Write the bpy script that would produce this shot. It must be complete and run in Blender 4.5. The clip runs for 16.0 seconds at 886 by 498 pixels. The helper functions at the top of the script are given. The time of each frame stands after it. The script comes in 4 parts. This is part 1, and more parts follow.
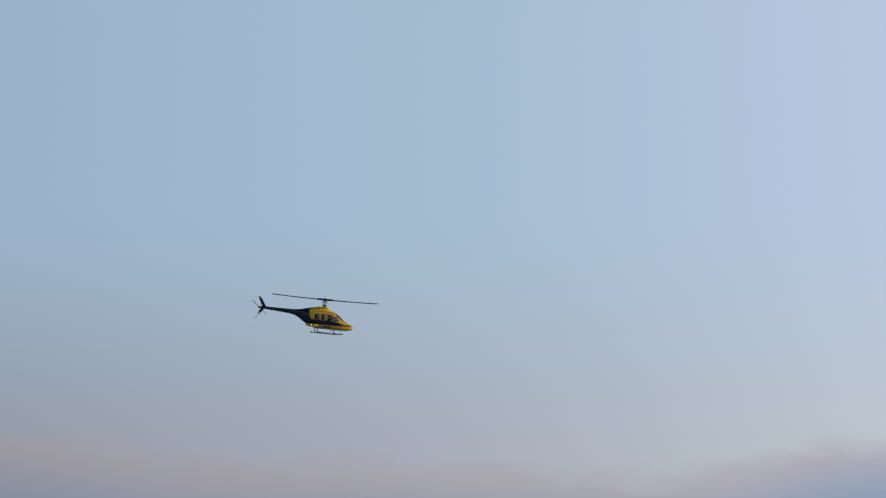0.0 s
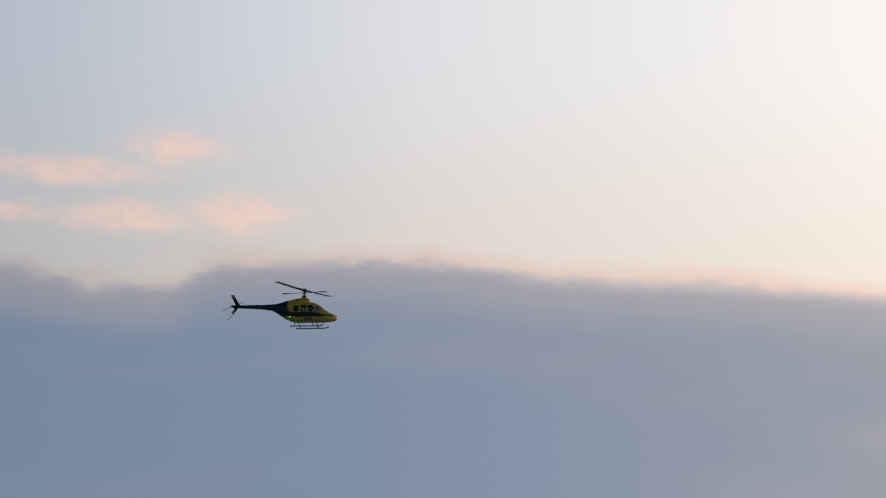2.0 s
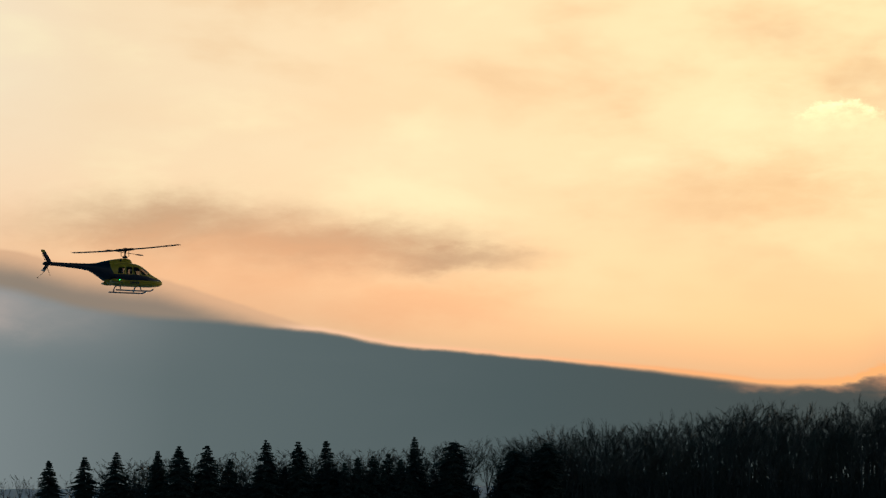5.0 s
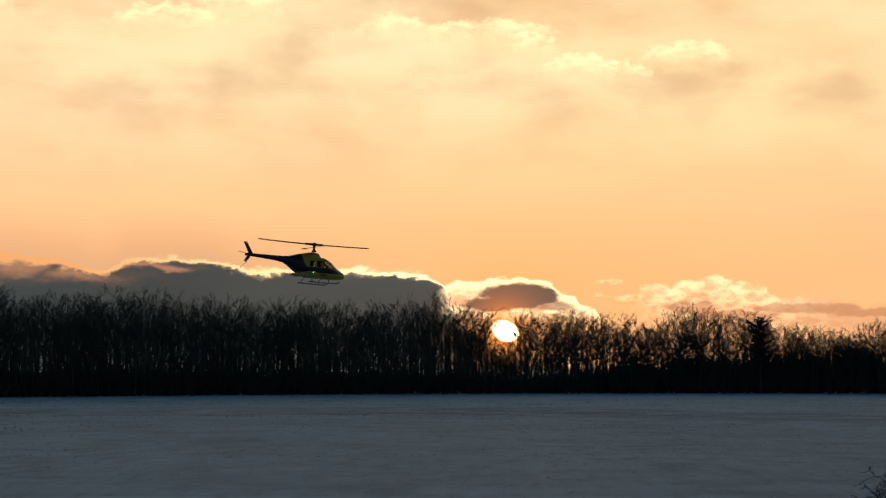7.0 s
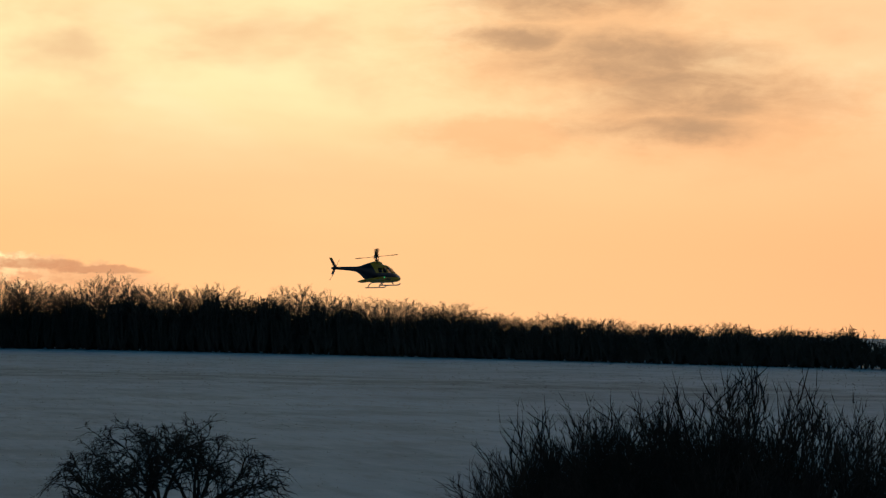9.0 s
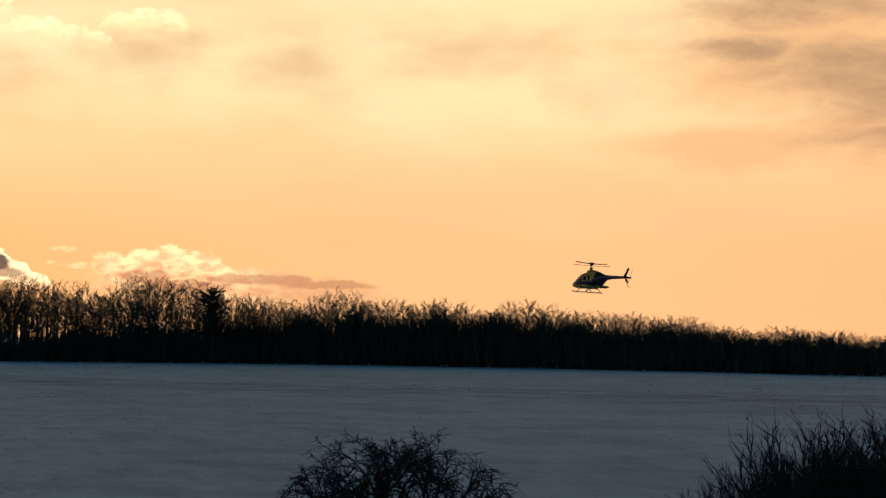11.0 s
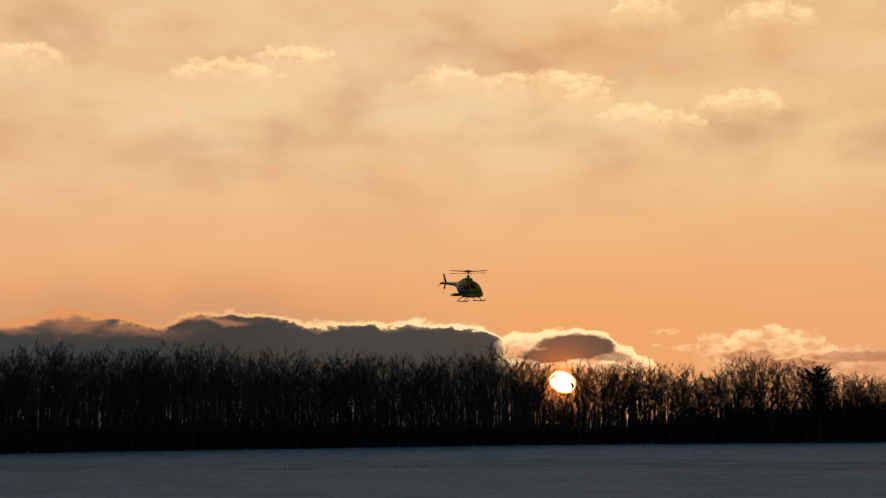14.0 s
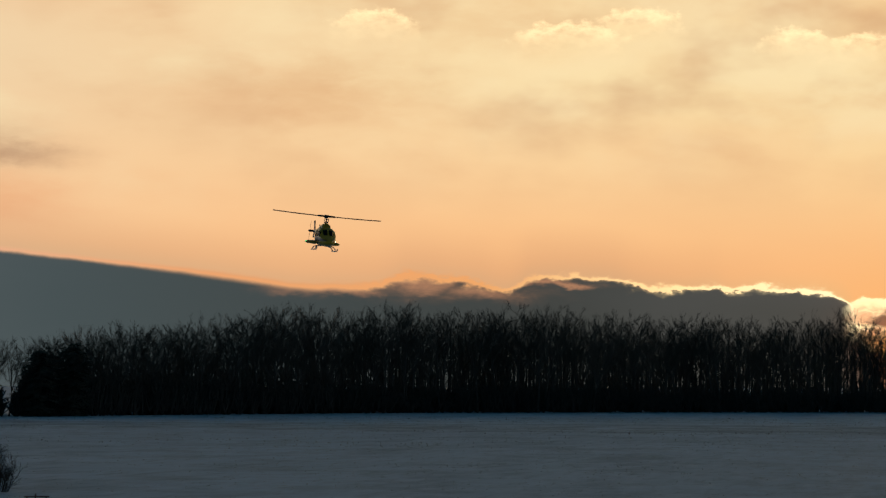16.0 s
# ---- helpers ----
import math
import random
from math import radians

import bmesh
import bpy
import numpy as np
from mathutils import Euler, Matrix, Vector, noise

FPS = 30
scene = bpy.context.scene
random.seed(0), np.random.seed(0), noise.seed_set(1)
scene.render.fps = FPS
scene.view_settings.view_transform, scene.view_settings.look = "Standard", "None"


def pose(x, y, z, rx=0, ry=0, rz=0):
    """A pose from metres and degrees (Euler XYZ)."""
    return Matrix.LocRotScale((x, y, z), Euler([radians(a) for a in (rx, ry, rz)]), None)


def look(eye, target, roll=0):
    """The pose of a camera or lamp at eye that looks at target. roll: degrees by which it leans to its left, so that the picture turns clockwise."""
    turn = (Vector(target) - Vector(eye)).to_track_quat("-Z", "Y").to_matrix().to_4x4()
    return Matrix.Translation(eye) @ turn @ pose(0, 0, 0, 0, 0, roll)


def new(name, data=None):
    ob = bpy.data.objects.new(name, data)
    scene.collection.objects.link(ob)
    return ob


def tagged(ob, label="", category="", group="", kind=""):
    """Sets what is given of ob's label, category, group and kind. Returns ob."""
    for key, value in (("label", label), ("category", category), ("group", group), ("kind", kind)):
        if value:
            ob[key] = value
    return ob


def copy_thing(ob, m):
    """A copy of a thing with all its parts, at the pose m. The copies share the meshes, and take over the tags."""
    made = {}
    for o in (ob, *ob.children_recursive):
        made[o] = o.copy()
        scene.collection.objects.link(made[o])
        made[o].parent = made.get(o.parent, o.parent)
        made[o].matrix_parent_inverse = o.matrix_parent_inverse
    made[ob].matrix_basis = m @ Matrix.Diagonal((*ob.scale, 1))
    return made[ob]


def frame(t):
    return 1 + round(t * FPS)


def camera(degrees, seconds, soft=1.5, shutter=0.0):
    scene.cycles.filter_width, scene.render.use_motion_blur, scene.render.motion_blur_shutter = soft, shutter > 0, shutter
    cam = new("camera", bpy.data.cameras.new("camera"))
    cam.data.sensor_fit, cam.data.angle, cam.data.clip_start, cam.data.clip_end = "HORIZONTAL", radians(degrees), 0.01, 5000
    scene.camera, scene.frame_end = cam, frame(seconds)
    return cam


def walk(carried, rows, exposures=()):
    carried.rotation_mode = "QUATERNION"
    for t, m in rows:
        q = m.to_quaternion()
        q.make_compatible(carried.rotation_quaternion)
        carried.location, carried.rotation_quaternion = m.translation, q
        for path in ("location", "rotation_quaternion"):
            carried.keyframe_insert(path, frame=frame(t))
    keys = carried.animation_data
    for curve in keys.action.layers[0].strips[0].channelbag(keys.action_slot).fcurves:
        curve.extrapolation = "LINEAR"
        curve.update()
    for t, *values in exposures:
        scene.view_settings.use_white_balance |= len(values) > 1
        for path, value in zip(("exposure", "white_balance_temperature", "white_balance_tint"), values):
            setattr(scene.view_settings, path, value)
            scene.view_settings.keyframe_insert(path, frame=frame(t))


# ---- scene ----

EYE = Vector((0.0, 0.0, 6.0))


def compass(az, el, dist=1.0):
    """A direction: az in degrees clockwise from the sun's bearing (+y), el above the horizon."""
    a, e = radians(az), radians(el)
    return Vector((math.sin(a) * math.cos(e), math.cos(a) * math.cos(e), math.sin(e))) * dist


# ---------------------------------------------------------------- camera: it stands on one spot and pans
cam = camera(22.74, 16.0, soft=1.3, shutter=0.05)
# seconds, bearing, tilt, lean in degrees
PAN = (
    (0, -103.600, 14.180, 0.000),
    (0.5, -95.500, 13.080, 0.000),
    (1, -86.700, 11.280, 0.000),
    (1.5, -78.600, 9.980, 0.000),
    (2, -69.400, 9.680, 0.000),
    (2.4, -62.700, 8.880, 0.600),
    (2.5, -60.575, 8.530, 0.575),
    (2.8, -54.200, 7.480, 0.500),
    (3, -50.450, 7.080, 0.450),
    (3.2, -46.700, 6.680, 0.400),
    (3.7, -38.481, 6.329, 0.262),
    (4.25, -31.585, 6.173, 0.018),
    (4.8, -26.100, 6.079, -0.190),
    (5.3, -21.613, 5.892, -0.230),
    (5.5, -20.156, 5.792, 0.265),
    (6, -15.346, 5.095, -0.046),
    (6.5, -9.145, 4.507, -0.404),
    (7, -1.586, 3.000, -0.110),
    (7.5, 3.486, 1.812, 0.972),
    (8, 8.490, 1.394, 0.737),
    (8.5, 14.430, 1.180, 1.200),
    (8.7, 16.210, 1.660, 1.050),
    (9.2, 19.060, 2.060, 0.900),
    (9.75, 19.130, 2.210, 0.800),
    (10.3, 16.960, 2.230, 0.750),
    (10.8, 13.880, 2.239, 0.706),
    (11, 12.543, 2.276, 0.659),
    (11.5, 9.473, 1.803, 0.262),
    (12, 6.558, 1.902, -0.056),
    (12.5, 3.973, 2.161, -0.442),
    (13, 0.937, 3.927, -0.616),
    (13.5, -1.388, 4.883, -0.495),
    (14, -3.039, 4.354, -0.581),
    (14.5, -5.473, 4.759, -0.618),
    (15, -7.915, 4.332, -0.633),
    (15.5, -9.213, 3.167, -0.218),
    (16, -12.014, 3.444, 0.154),
)
walk(cam, [(t, look(EYE, EYE + compass(az, el, 100.0), roll)) for t, az, el, roll in PAN],
     exposures=[(0.0, 1.08, 6500, 10), (0.5, 0.95, 6500, 10), (1.0, 0.76, 6500, 10), (1.5, 0.6, 6500, 10), (2.0, 0.46, 6500, 10), (2.5, 0.36, 6500, 10), (3.0, 0.24, 6500, 10),
                (3.7, 0.12, 6500, 10), (5.3, 0.06, 6450, 2), (6.0, -0.06, 6600, 10), (7.0, -0.05, 6600, 10), (8.5, 0.05, 6400, 6), (11.0, 0.02, 6450, 7), (12.4, 0.08, 6500, 8),
                (13.0, -0.06, 6600, 10), (13.6, -0.38, 7050, 18), (14.6, -0.52, 7350, 24), (15.2, -0.48, 7200, 20), (16.0, -0.22, 6600, 8)])

# ---------------------------------------------------------------- sky, a low sun and lit cloud
SUN_EL = 0.83


def lin(r, g, b):
    return tuple(c / 12.92 if c <= 0.04045 else ((c + 0.055) / 1.055) ** 2.4 for c in (r / 255, g / 255, b / 255)) + (1.0,)


class Val:
    """A number socket that can be reckoned with."""

    def __init__(self, tree, sock):
        self.tree, self.sock = tree, sock

    def op(self, kind, *others):
        n = self.tree.nodes.new("ShaderNodeMath")
        n.operation = kind
        for i, o in enumerate((self, *others)):
            if isinstance(o, Val):
                self.tree.links.new(o.sock, n.inputs[i])
            else:
                n.inputs[i].default_value = o
        return Val(self.tree, n.outputs[0])

    def __add__(self, o): return self.op("ADD", o)
    def __sub__(self, o): return self.op("SUBTRACT", o)
    def __mul__(self, o): return self.op("MULTIPLY", o)
    def __truediv__(self, o): return self.op("DIVIDE", o)
    def __pow__(self, o): return self.op("POWER", o)

    def span(self, a, b, c=0.0, d=1.0, smooth=True):
        n = self.tree.nodes.new("ShaderNodeMapRange")
        n.interpolation_type = "SMOOTHSTEP" if smooth else "LINEAR"
        self.tree.links.new(self.sock, n.inputs[0])
        for i, v in enumerate((a, b, c, d)):
            if isinstance(v, Val):
                self.tree.links.new(v.sock, n.inputs[i + 1])
            else:
                n.inputs[i + 1].default_value = v
        return Val(self.tree, n.outputs[0])


def xyz(tree, a, b, c=0.0):
    n = tree.nodes.new("ShaderNodeCombineXYZ")
    for i, v in enumerate((a, b, c)):
        if isinstance(v, Val):
            tree.links.new(v.sock, n.inputs[i])
        else:
            n.inputs[i].default_value = v
    return n.outputs[0]


def fbm(tree, vec, scale=1.0, detail=4.0, rough=0.55, warp=0.0):
    n = tree.nodes.new("ShaderNodeTexNoise")
    n.inputs["Scale"].default_value, n.inputs["Detail"].default_value = scale, detail
    n.inputs["Roughness"].default_value, n.inputs["Distortion"].default_value = rough, warp
    tree.links.new(vec, n.inputs["Vector"])
    return Val(tree, n.outputs[0])


def ramp(tree, fac, stops):
    n = tree.nodes.new("ShaderNodeValToRGB")
    els = n.color_ramp.elements
    while len(els) < len(stops):
        els.new(0.5)
    for e, (p, c) in zip(els, stops):
        e.position, e.color = p, c
    tree.links.new(fac.sock, n.inputs[0])
    return n.outputs[0]


def mix(tree, fac, a, b, kind="MIX"):
    n = tree.nodes.new("ShaderNodeMix")
    n.data_type, n.blend_type = "RGBA", kind
    n.clamp_factor = True
    for s, v in ((n.inputs[0], fac), (n.inputs[6], a), (n.inputs[7], b)):
        if isinstance(v, Val):
            tree.links.new(v.sock, s)
        elif isinstance(v, bpy.types.NodeSocket):
            tree.links.new(v, s)
        else:
            s.default_value = v
    return n.outputs[2]


def curve_node(tree, fac, points):
    n = tree.nodes.new("ShaderNodeFloatCurve")
    c = n.mapping.curves[0]
    n.mapping.use_clip = False
    for i, (x, y) in enumerate(points):
        if i < 2:
            c.points[i].location = (x, y)
        else:
            c.points.new(x, y)
    for p in c.points:
        p.handle_type = "AUTO_CLAMPED"
    n.mapping.update()
    tree.links.new(fac.sock, n.inputs["Value"])
    return Val(tree, n.outputs[0])


def build_sky():
    world = bpy.data.worlds.new("evening_sky")
    scene.world = world
    world.use_nodes = True
    t = world.node_tree
    t.nodes.clear()
    coord = t.nodes.new("ShaderNodeTexCoord")
    sep = t.nodes.new("ShaderNodeSeparateXYZ")
    t.links.new(coord.outputs["Generated"], sep.inputs[0])
    x, y, z = (Val(t, s) for s in sep.outputs)
    az = x.op("ARCTAN2", y) * (180 / math.pi)
    el = z.op("ARCSINE") * (180 / math.pi)
    # behind the camera the sky mirrors the side away from the sun
    far = az.op("GREATER_THAN", 40.0)
    az = az - far * az * 2.0

    # upper edge of the cloud bank, by bearing
    wide = curve_node(t, az.span(-120, -15, 0, 1, False), [((a + 120) / 105, e / 12) for a, e in (
        (-120, 9.4), (-115, 9.2), (-110.7, 8.7), (-103, 8.45), (-98, 8.25), (-91.7, 9.05), (-85, 9.05), (-82, 9.14), (-77, 8.7),
        (-75.4, 9.3), (-71, 9.37), (-66, 9.0), (-63, 8.87), (-58.5, 8.4), (-51, 7.68), (-46.6, 6.85), (-42.9, 6.3), (-40, 5.6),
        (-35.4, 4.95), (-33, 4.4), (-30, 4.13), (-27.2, 3.85), (-25.8, 3.58), (-21.4, 3.12), (-17, 2.6), (-15, 2.32))])
    near = curve_node(t, az.span(-16, 4, 0, 1, False), [((a + 16) / 20, e / 12) for a, e in (
        (-16, 2.5), (-15, 2.44), (-13.9, 2.42), (-13.4, 2.52), (-12.9, 2.68), (-12.4, 2.66), (-11.7, 2.56), (-11.1, 2.5), (-10.4, 2.34), (-10.1, 2.42), (-9.75, 2.62), (-8.8, 2.68),
        (-7.6, 2.63), (-7.0, 2.44), (-5.9, 2.35), (-5.1, 2.43), (-4.5, 2.27), (-3.8, 2.37), (-2.9, 2.36), (-1.86, 2.2), (-1.55, 1.95), (-1.38, 1.5), (-1.15, 0.9), (4, -1.0))])
    side = az.span(-16.0, -15.0, 0, 1, False)
    edge = (wide + (near - wide) * side) * 12.0

    # clear sky and thin veil: colour by bearing, low and high
    f = az.span(-120, 40, 0, 1, False)
    low = ramp(t, f, [((a + 120) / 160, lin(*c)) for a, c in (
        (-115, (158, 166, 180)), (-104, (166, 172, 184)), (-92, (175, 183, 191)), (-80, (197, 197, 197)), (-70, (222, 212, 204)),
        (-58, (234, 222, 210)), (-46, (252, 228, 206)), (-35, (251, 206, 166)), (-22, (255, 206, 154)), (-10, (255, 199, 141)),
        (3, (255, 197, 137)), (15, (255, 203, 146)), (30, (250, 190, 136)))])
    high = ramp(t, f, [((a + 120) / 160, lin(*c)) for a, c in (
        (-115, (164, 190, 214)), (-104, (162, 187, 207)), (-92, (169, 184, 206)), (-80, (194, 202, 214)), (-70, (223, 224, 228)),
        (-58, (238, 234, 230)), (-46, (250, 240, 228)), (-33, (240, 216, 184)), (-20, (250, 228, 186)), (-8, (255, 240, 192)),
        (3, (255, 236, 182)), (15, (255, 240, 188)), (30, (250, 215, 168)))])
    above = el - edge
    over = el - az.span(-66, -20, 8.6, 2.2)
    veil = mix(t, over.span(-0.3, az.span(-40, 12, 6.8, 5.2)), low, high)

    # streaks and heaped mottling in the veil, strongest towards the sun
    streak = fbm(t, xyz(t, az * 0.06, el * 0.24 + az * 0.02, 1.7), 1.0, 4.0, 0.5, 0.15)
    heaps = fbm(t, xyz(t, az * 0.15, el * 0.34, 4.2), 1.0, 5.0, 0.52, 0.15)
    sunward = az.span(-60, -15)
    lofty = over.span(1.0, 5.5)
    veil = mix(t, streak.span(0.42, 0.75) * sunward * 0.36, veil, lin(236, 182, 134))
    veil = mix(t, heaps.span(0.50, 0.72) * sunward * lofty * az.span(-24, -8, 0.5, 0.62), veil, lin(222, 178, 134))
    veil = mix(t, heaps.span(0.50, 0.30) * sunward * lofty * 0.55, veil, lin(255, 246, 204))

    # places are bent by noise, so that no cloud keeps a plain outline
    bend_a = (fbm(t, xyz(t, az * 0.42, el * 0.9, 11.0), 1.0, 5.0, 0.62) - 0.5) * 2.6
    bend_e = (fbm(t, xyz(t, az * 0.42, el * 0.9, 21.0), 1.0, 5.0, 0.62) - 0.5) * 1.1
    az_b, el_b = az + bend_a, el + bend_e

    def blob(a, e, sa, se):
        da, de = (az_b - a) / sa, (el_b - e) / se
        return (da * da + de * de).op("MULTIPLY", -1.0).op("EXPONENT")

    puffy = fbm(t, xyz(t, az * 0.55, el * 1.5, 2.3), 1.0, 6.0, 0.6, 0.3)

    billow = fbm(t, xyz(t, az * 1.3, el * 3.0, 31.0), 1.0, 6.0, 0.6, 0.4)

    curl_a = (fbm(t, xyz(t, az * 1.9, el * 2.6, 41.0), 1.0, 5.0, 0.62) - 0.5) * 1.0
    curl_e = (fbm(t, xyz(t, az * 1.9, el * 2.6, 51.0), 1.0, 5.0, 0.62) - 0.5) * 0.5
    curds = fbm(t, xyz(t, az * 2.4, el * 4.2, 61.0), 1.0, 5.0, 0.6)

    def clouds(under, spots, colour, amount, lo=0.34, hi=0.62, grain=0.9, form=None):
        total = None
        for s in spots:
            b = blob(*s)
            total = b if total is None else total.op("MAXIMUM", b)
        shape = (total * (((form or puffy) - 0.5) * grain * 2.0 + 0.75)).span(lo, hi)
        return mix(t, shape * amount, under, colour)

    # broad soft heaps, grey below and lit above
    swirl = fbm(t, xyz(t, az * 0.26, el * 0.5, 71.0), 1.0, 4.0, 0.5)
    veil = mix(t, swirl.span(0.46, 0.76) * az.span(-22, -12) * az.span(16, 8) * over.span(2.0, 5.5) * 0.6, veil, lin(208, 166, 128))
    veil = mix(t, swirl.span(0.52, 0.30) * az.span(-22, -12) * az.span(20, 10) * over.span(2.0, 5.5) * 0.5, veil, lin(255, 240, 196))
    # grey wisps and darker veils
    veil = clouds(veil, ((-27.6, 6.1, 5.2, 0.8), (-24.4, 5.8, 3.2, 0.5), (-31, 6.6, 4.5, 0.9)), lin(186, 156, 128), 0.95, 0.05, 0.85, 0.4)
    veil = clouds(veil, ((-30, 5.4, 6.0, 1.6), (-25, 4.6, 4.0, 0.8)), lin(238, 178, 134), 0.7, 0.0, 0.9, 0.3)
    veil = clouds(veil, ((22.0, 7.4, 5.6, 2.0), (25.5, 5.6, 5.0, 1.6), (20.0, 5.0, 3.0, 0.7)), lin(240, 184, 132), 0.7, 0.05, 0.7, 0.5)
    veil = clouds(veil, ((23.4, 7.0, 3.6, 0.8), (25.0, 6.1, 3.6, 0.9), (21.8, 8.6, 3.0, 0.6), (24.5, 5.2, 2.6, 0.5), (20.4, 7.5, 1.6, 0.5)), lin(176, 146, 116), 0.85, 0.05, 0.9, 0.6)
    veil = clouds(veil, ((-5.5, 10.4, 3.4, 0.9), (-10.5, 9.2, 3.0, 0.9), (-15, 7.6, 4.2, 1.2), (-12, 10.2, 5, 1.2), (-1.0, 7.2, 4.0, 0.45), (1.0, 9.6, 2.4, 0.5)), lin(226, 178, 126), 0.34, 0.0, 1.1, 0.9)
    veil = clouds(veil, ((-17.5, 7.6, 4.5, 1.8),), lin(212, 168, 128), 0.16, 0.0, 1.0, 0.8)
    # small bright heaps high over the sun: crisp crowns that fade downwards
    heap = None
    for a, e, w, h in ((-0.4, 8.97, 1.35, 0.3), (-2.82, 9.14, 0.7, 0.25), (-8.76, 9.28, 1.15, 0.35), (-6.85, 9.74, 0.8, 0.2), (1.85, 8.14, 0.65, 0.2), (3.1, 7.98, 0.5, 0.2), (4.79, 8.33, 0.9, 0.3), (2.21, 10.77, 0.7, 0.35), (5.5, 10.51, 1.0, 0.35), (-13.78, 9.7, 0.8, 0.25), (0.76, 8.74, 0.5, 0.15)):
        da = (az + curl_a * 1.8 - a) / (w * 1.35)
        arch = (da * da).op("MULTIPLY", -1.0) + 1.0
        v = arch * (h * 0.75 + 0.06) + e - 0.28 - (el + curl_e * 1.4)
        b = v.span(-0.06, 0.16) * (v.op("MAXIMUM", 0.0) * -4.0).op("EXPONENT") * arch.span(-0.3, 0.9)
        heap = b if heap is None else heap.op("MAXIMUM", b)
    veil = mix(t, heap * curds.span(0.32, 0.58, 0.25, 1.0), veil, (1.6, 1.34, 0.80, 1.0))
    # rosy heaps over the bank, away from the sun
    veil = clouds(veil, ((-76.4, 12.2, 1.3, 0.42), (-74.7, 10.5, 1.3, 0.55), (-81.2, 10.5, 1.6, 0.28), (-79.4, 11.6, 2.6, 0.4), (-77.4, 10.4, 2.6, 0.4)), lin(253, 214, 196), 0.7, 0.0, 1.0, 0.7, billow)

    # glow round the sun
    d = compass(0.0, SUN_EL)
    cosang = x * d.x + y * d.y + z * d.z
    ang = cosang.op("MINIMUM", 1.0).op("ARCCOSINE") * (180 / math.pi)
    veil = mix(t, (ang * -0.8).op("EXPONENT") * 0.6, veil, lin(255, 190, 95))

    # a dusky haze close over the bank
    veil = mix(t, above.span(1.6, 0.0) * az.span(-2, -8) * az.span(-44, -34) * 0.45, veil, lin(204, 160, 128))

    # the cloud bank itself
    bank = ramp(t, f, [((a + 120) / 160, lin(*c)) for a, c in (
        (-115, (142, 152, 170)), (-100, (134, 149, 171)), (-85, (124, 143, 168)), (-72, (128, 144, 167)), (-58, (143, 149, 161)),
        (-48, (148, 153, 160)), (-39, (136, 143, 147)), (-31, (94, 104, 107)), (-22, (77, 88, 91)), (-10, (68, 71, 69)), (0, (84, 81, 75)))])
    inner = fbm(t, xyz(t, az * 0.05, el * 0.28, 7.7), 1.0, 4.0, 0.55, 0.3)
    bank = mix(t, inner.span(0.4, 0.7) * az.span(-34, -48, 0.06, 0.35), bank, lin(160, 158, 164))
    bank = mix(t, above.span(-1.8, 0.0) * az.span(-28, -46) * 0.6, bank, lin(180, 171, 173))
    bank = clouds(bank, ((-46, 5.2, 6.5, 0.95), (-41, 4.4, 6.5, 0.8), (-53, 4.7, 5.0, 0.7), (-38.5, 4.4, 4.5, 0.8), (-43, 5.9, 5, 0.9), (-48, 6.0, 6, 0.6)), lin(210, 184, 174), 0.7, 0.0, 1.05, 0.25)
    bank = clouds(bank, ((-12.6, 2.55, 1.3, 0.3), (-10.9, 2.25, 1.3, 0.22), (-14.6, 2.35, 1.6, 0.14), (-9.0, 2.6, 0.9, 0.1)), lin(226, 160, 118), 0.6, 0.0, 1.0, 1.3)

    ragged = fbm(t, xyz(t, az * 0.5, el * 1.1, 0.4), 1.0, 6.0, 0.6, 0.2) - 0.5
    fine = fbm(t, xyz(t, az * 1.7, el * 3.0, 9.4), 1.0, 5.0, 0.6, 0.2) - 0.5
    rough = az.span(-52, -82) * 1.0 + az.span(-34, -52) * 0.2 + az.span(-16, -13) * 0.35 + 0.12
    gap = above + ragged * rough + fine * (az.span(-16, -11) * 0.5 + 0.05) + curl_e * az.span(-16, -12) * 0.35
    softness = az.span(-24, -70) * 0.42 + az.span(-7, -12) * az.span(-22, -15) * 0.11 + az.span(-14, -24) * 0.05 + 0.05
    inside = (gap / softness).span(1.0, -1.0)
    lit = az.span(-34, -2, 0, 1, False)
    lumps = fbm(t, xyz(t, az * 1.1, el * 2.4, 5.1), 1.0, 6.0, 0.62, 0.3)
    rim = (gap - 0.03) / (softness * 0.45 + 0.02 + az.span(-14, -5) * 0.028 * lumps.span(0.35, 0.65, 0.3, 2.0))
    rim = (rim * rim * -1.0).op("EXPONENT") * az.span(-0.8, -1.3) * (az.span(-27.5, -29.0) * az.span(-41, -36) * -1.0 + 1.0)
    # a thin lit layer lying on the bank
    ledge = el - edge - az.span(-27.3, -31.6, 0.0, 1.0, False) * az.span(-43, -35) + fine * 0.12
    veil = mix(t, (ledge / 0.07).span(1.0, -1.0) * az.span(-43, -35) * az.span(-27.0, -28.2) * 0.85, veil, mix(t, ledge.span(-0.75, -0.05), lin(118, 114, 110), lin(212, 170, 138)))
    sky = mix(t, inside, veil, bank)
    sky = mix(t, rim * (lit * 0.95 + az.span(-95, -50) * 0.62) * inside.span(1.0, 0.2, 0.25, 1.0), sky, ramp(t, lit, [(0.0, lin(252, 214, 190)), (0.5, lin(248, 176, 122)), (0.72, lin(252, 180, 116)), (0.8, (1.15, 0.72, 0.33, 1)), (0.88, (1.35, 1.0, 0.5, 1)), (1.0, (1.45, 1.2, 0.7, 1))]))

    # a heaped cloud beside the sun: burning rim, grey heart
    shade = fbm(t, xyz(t, az * 1.6, el * 3.4, 15.1), 1.0, 6.0, 0.62, 0.3)
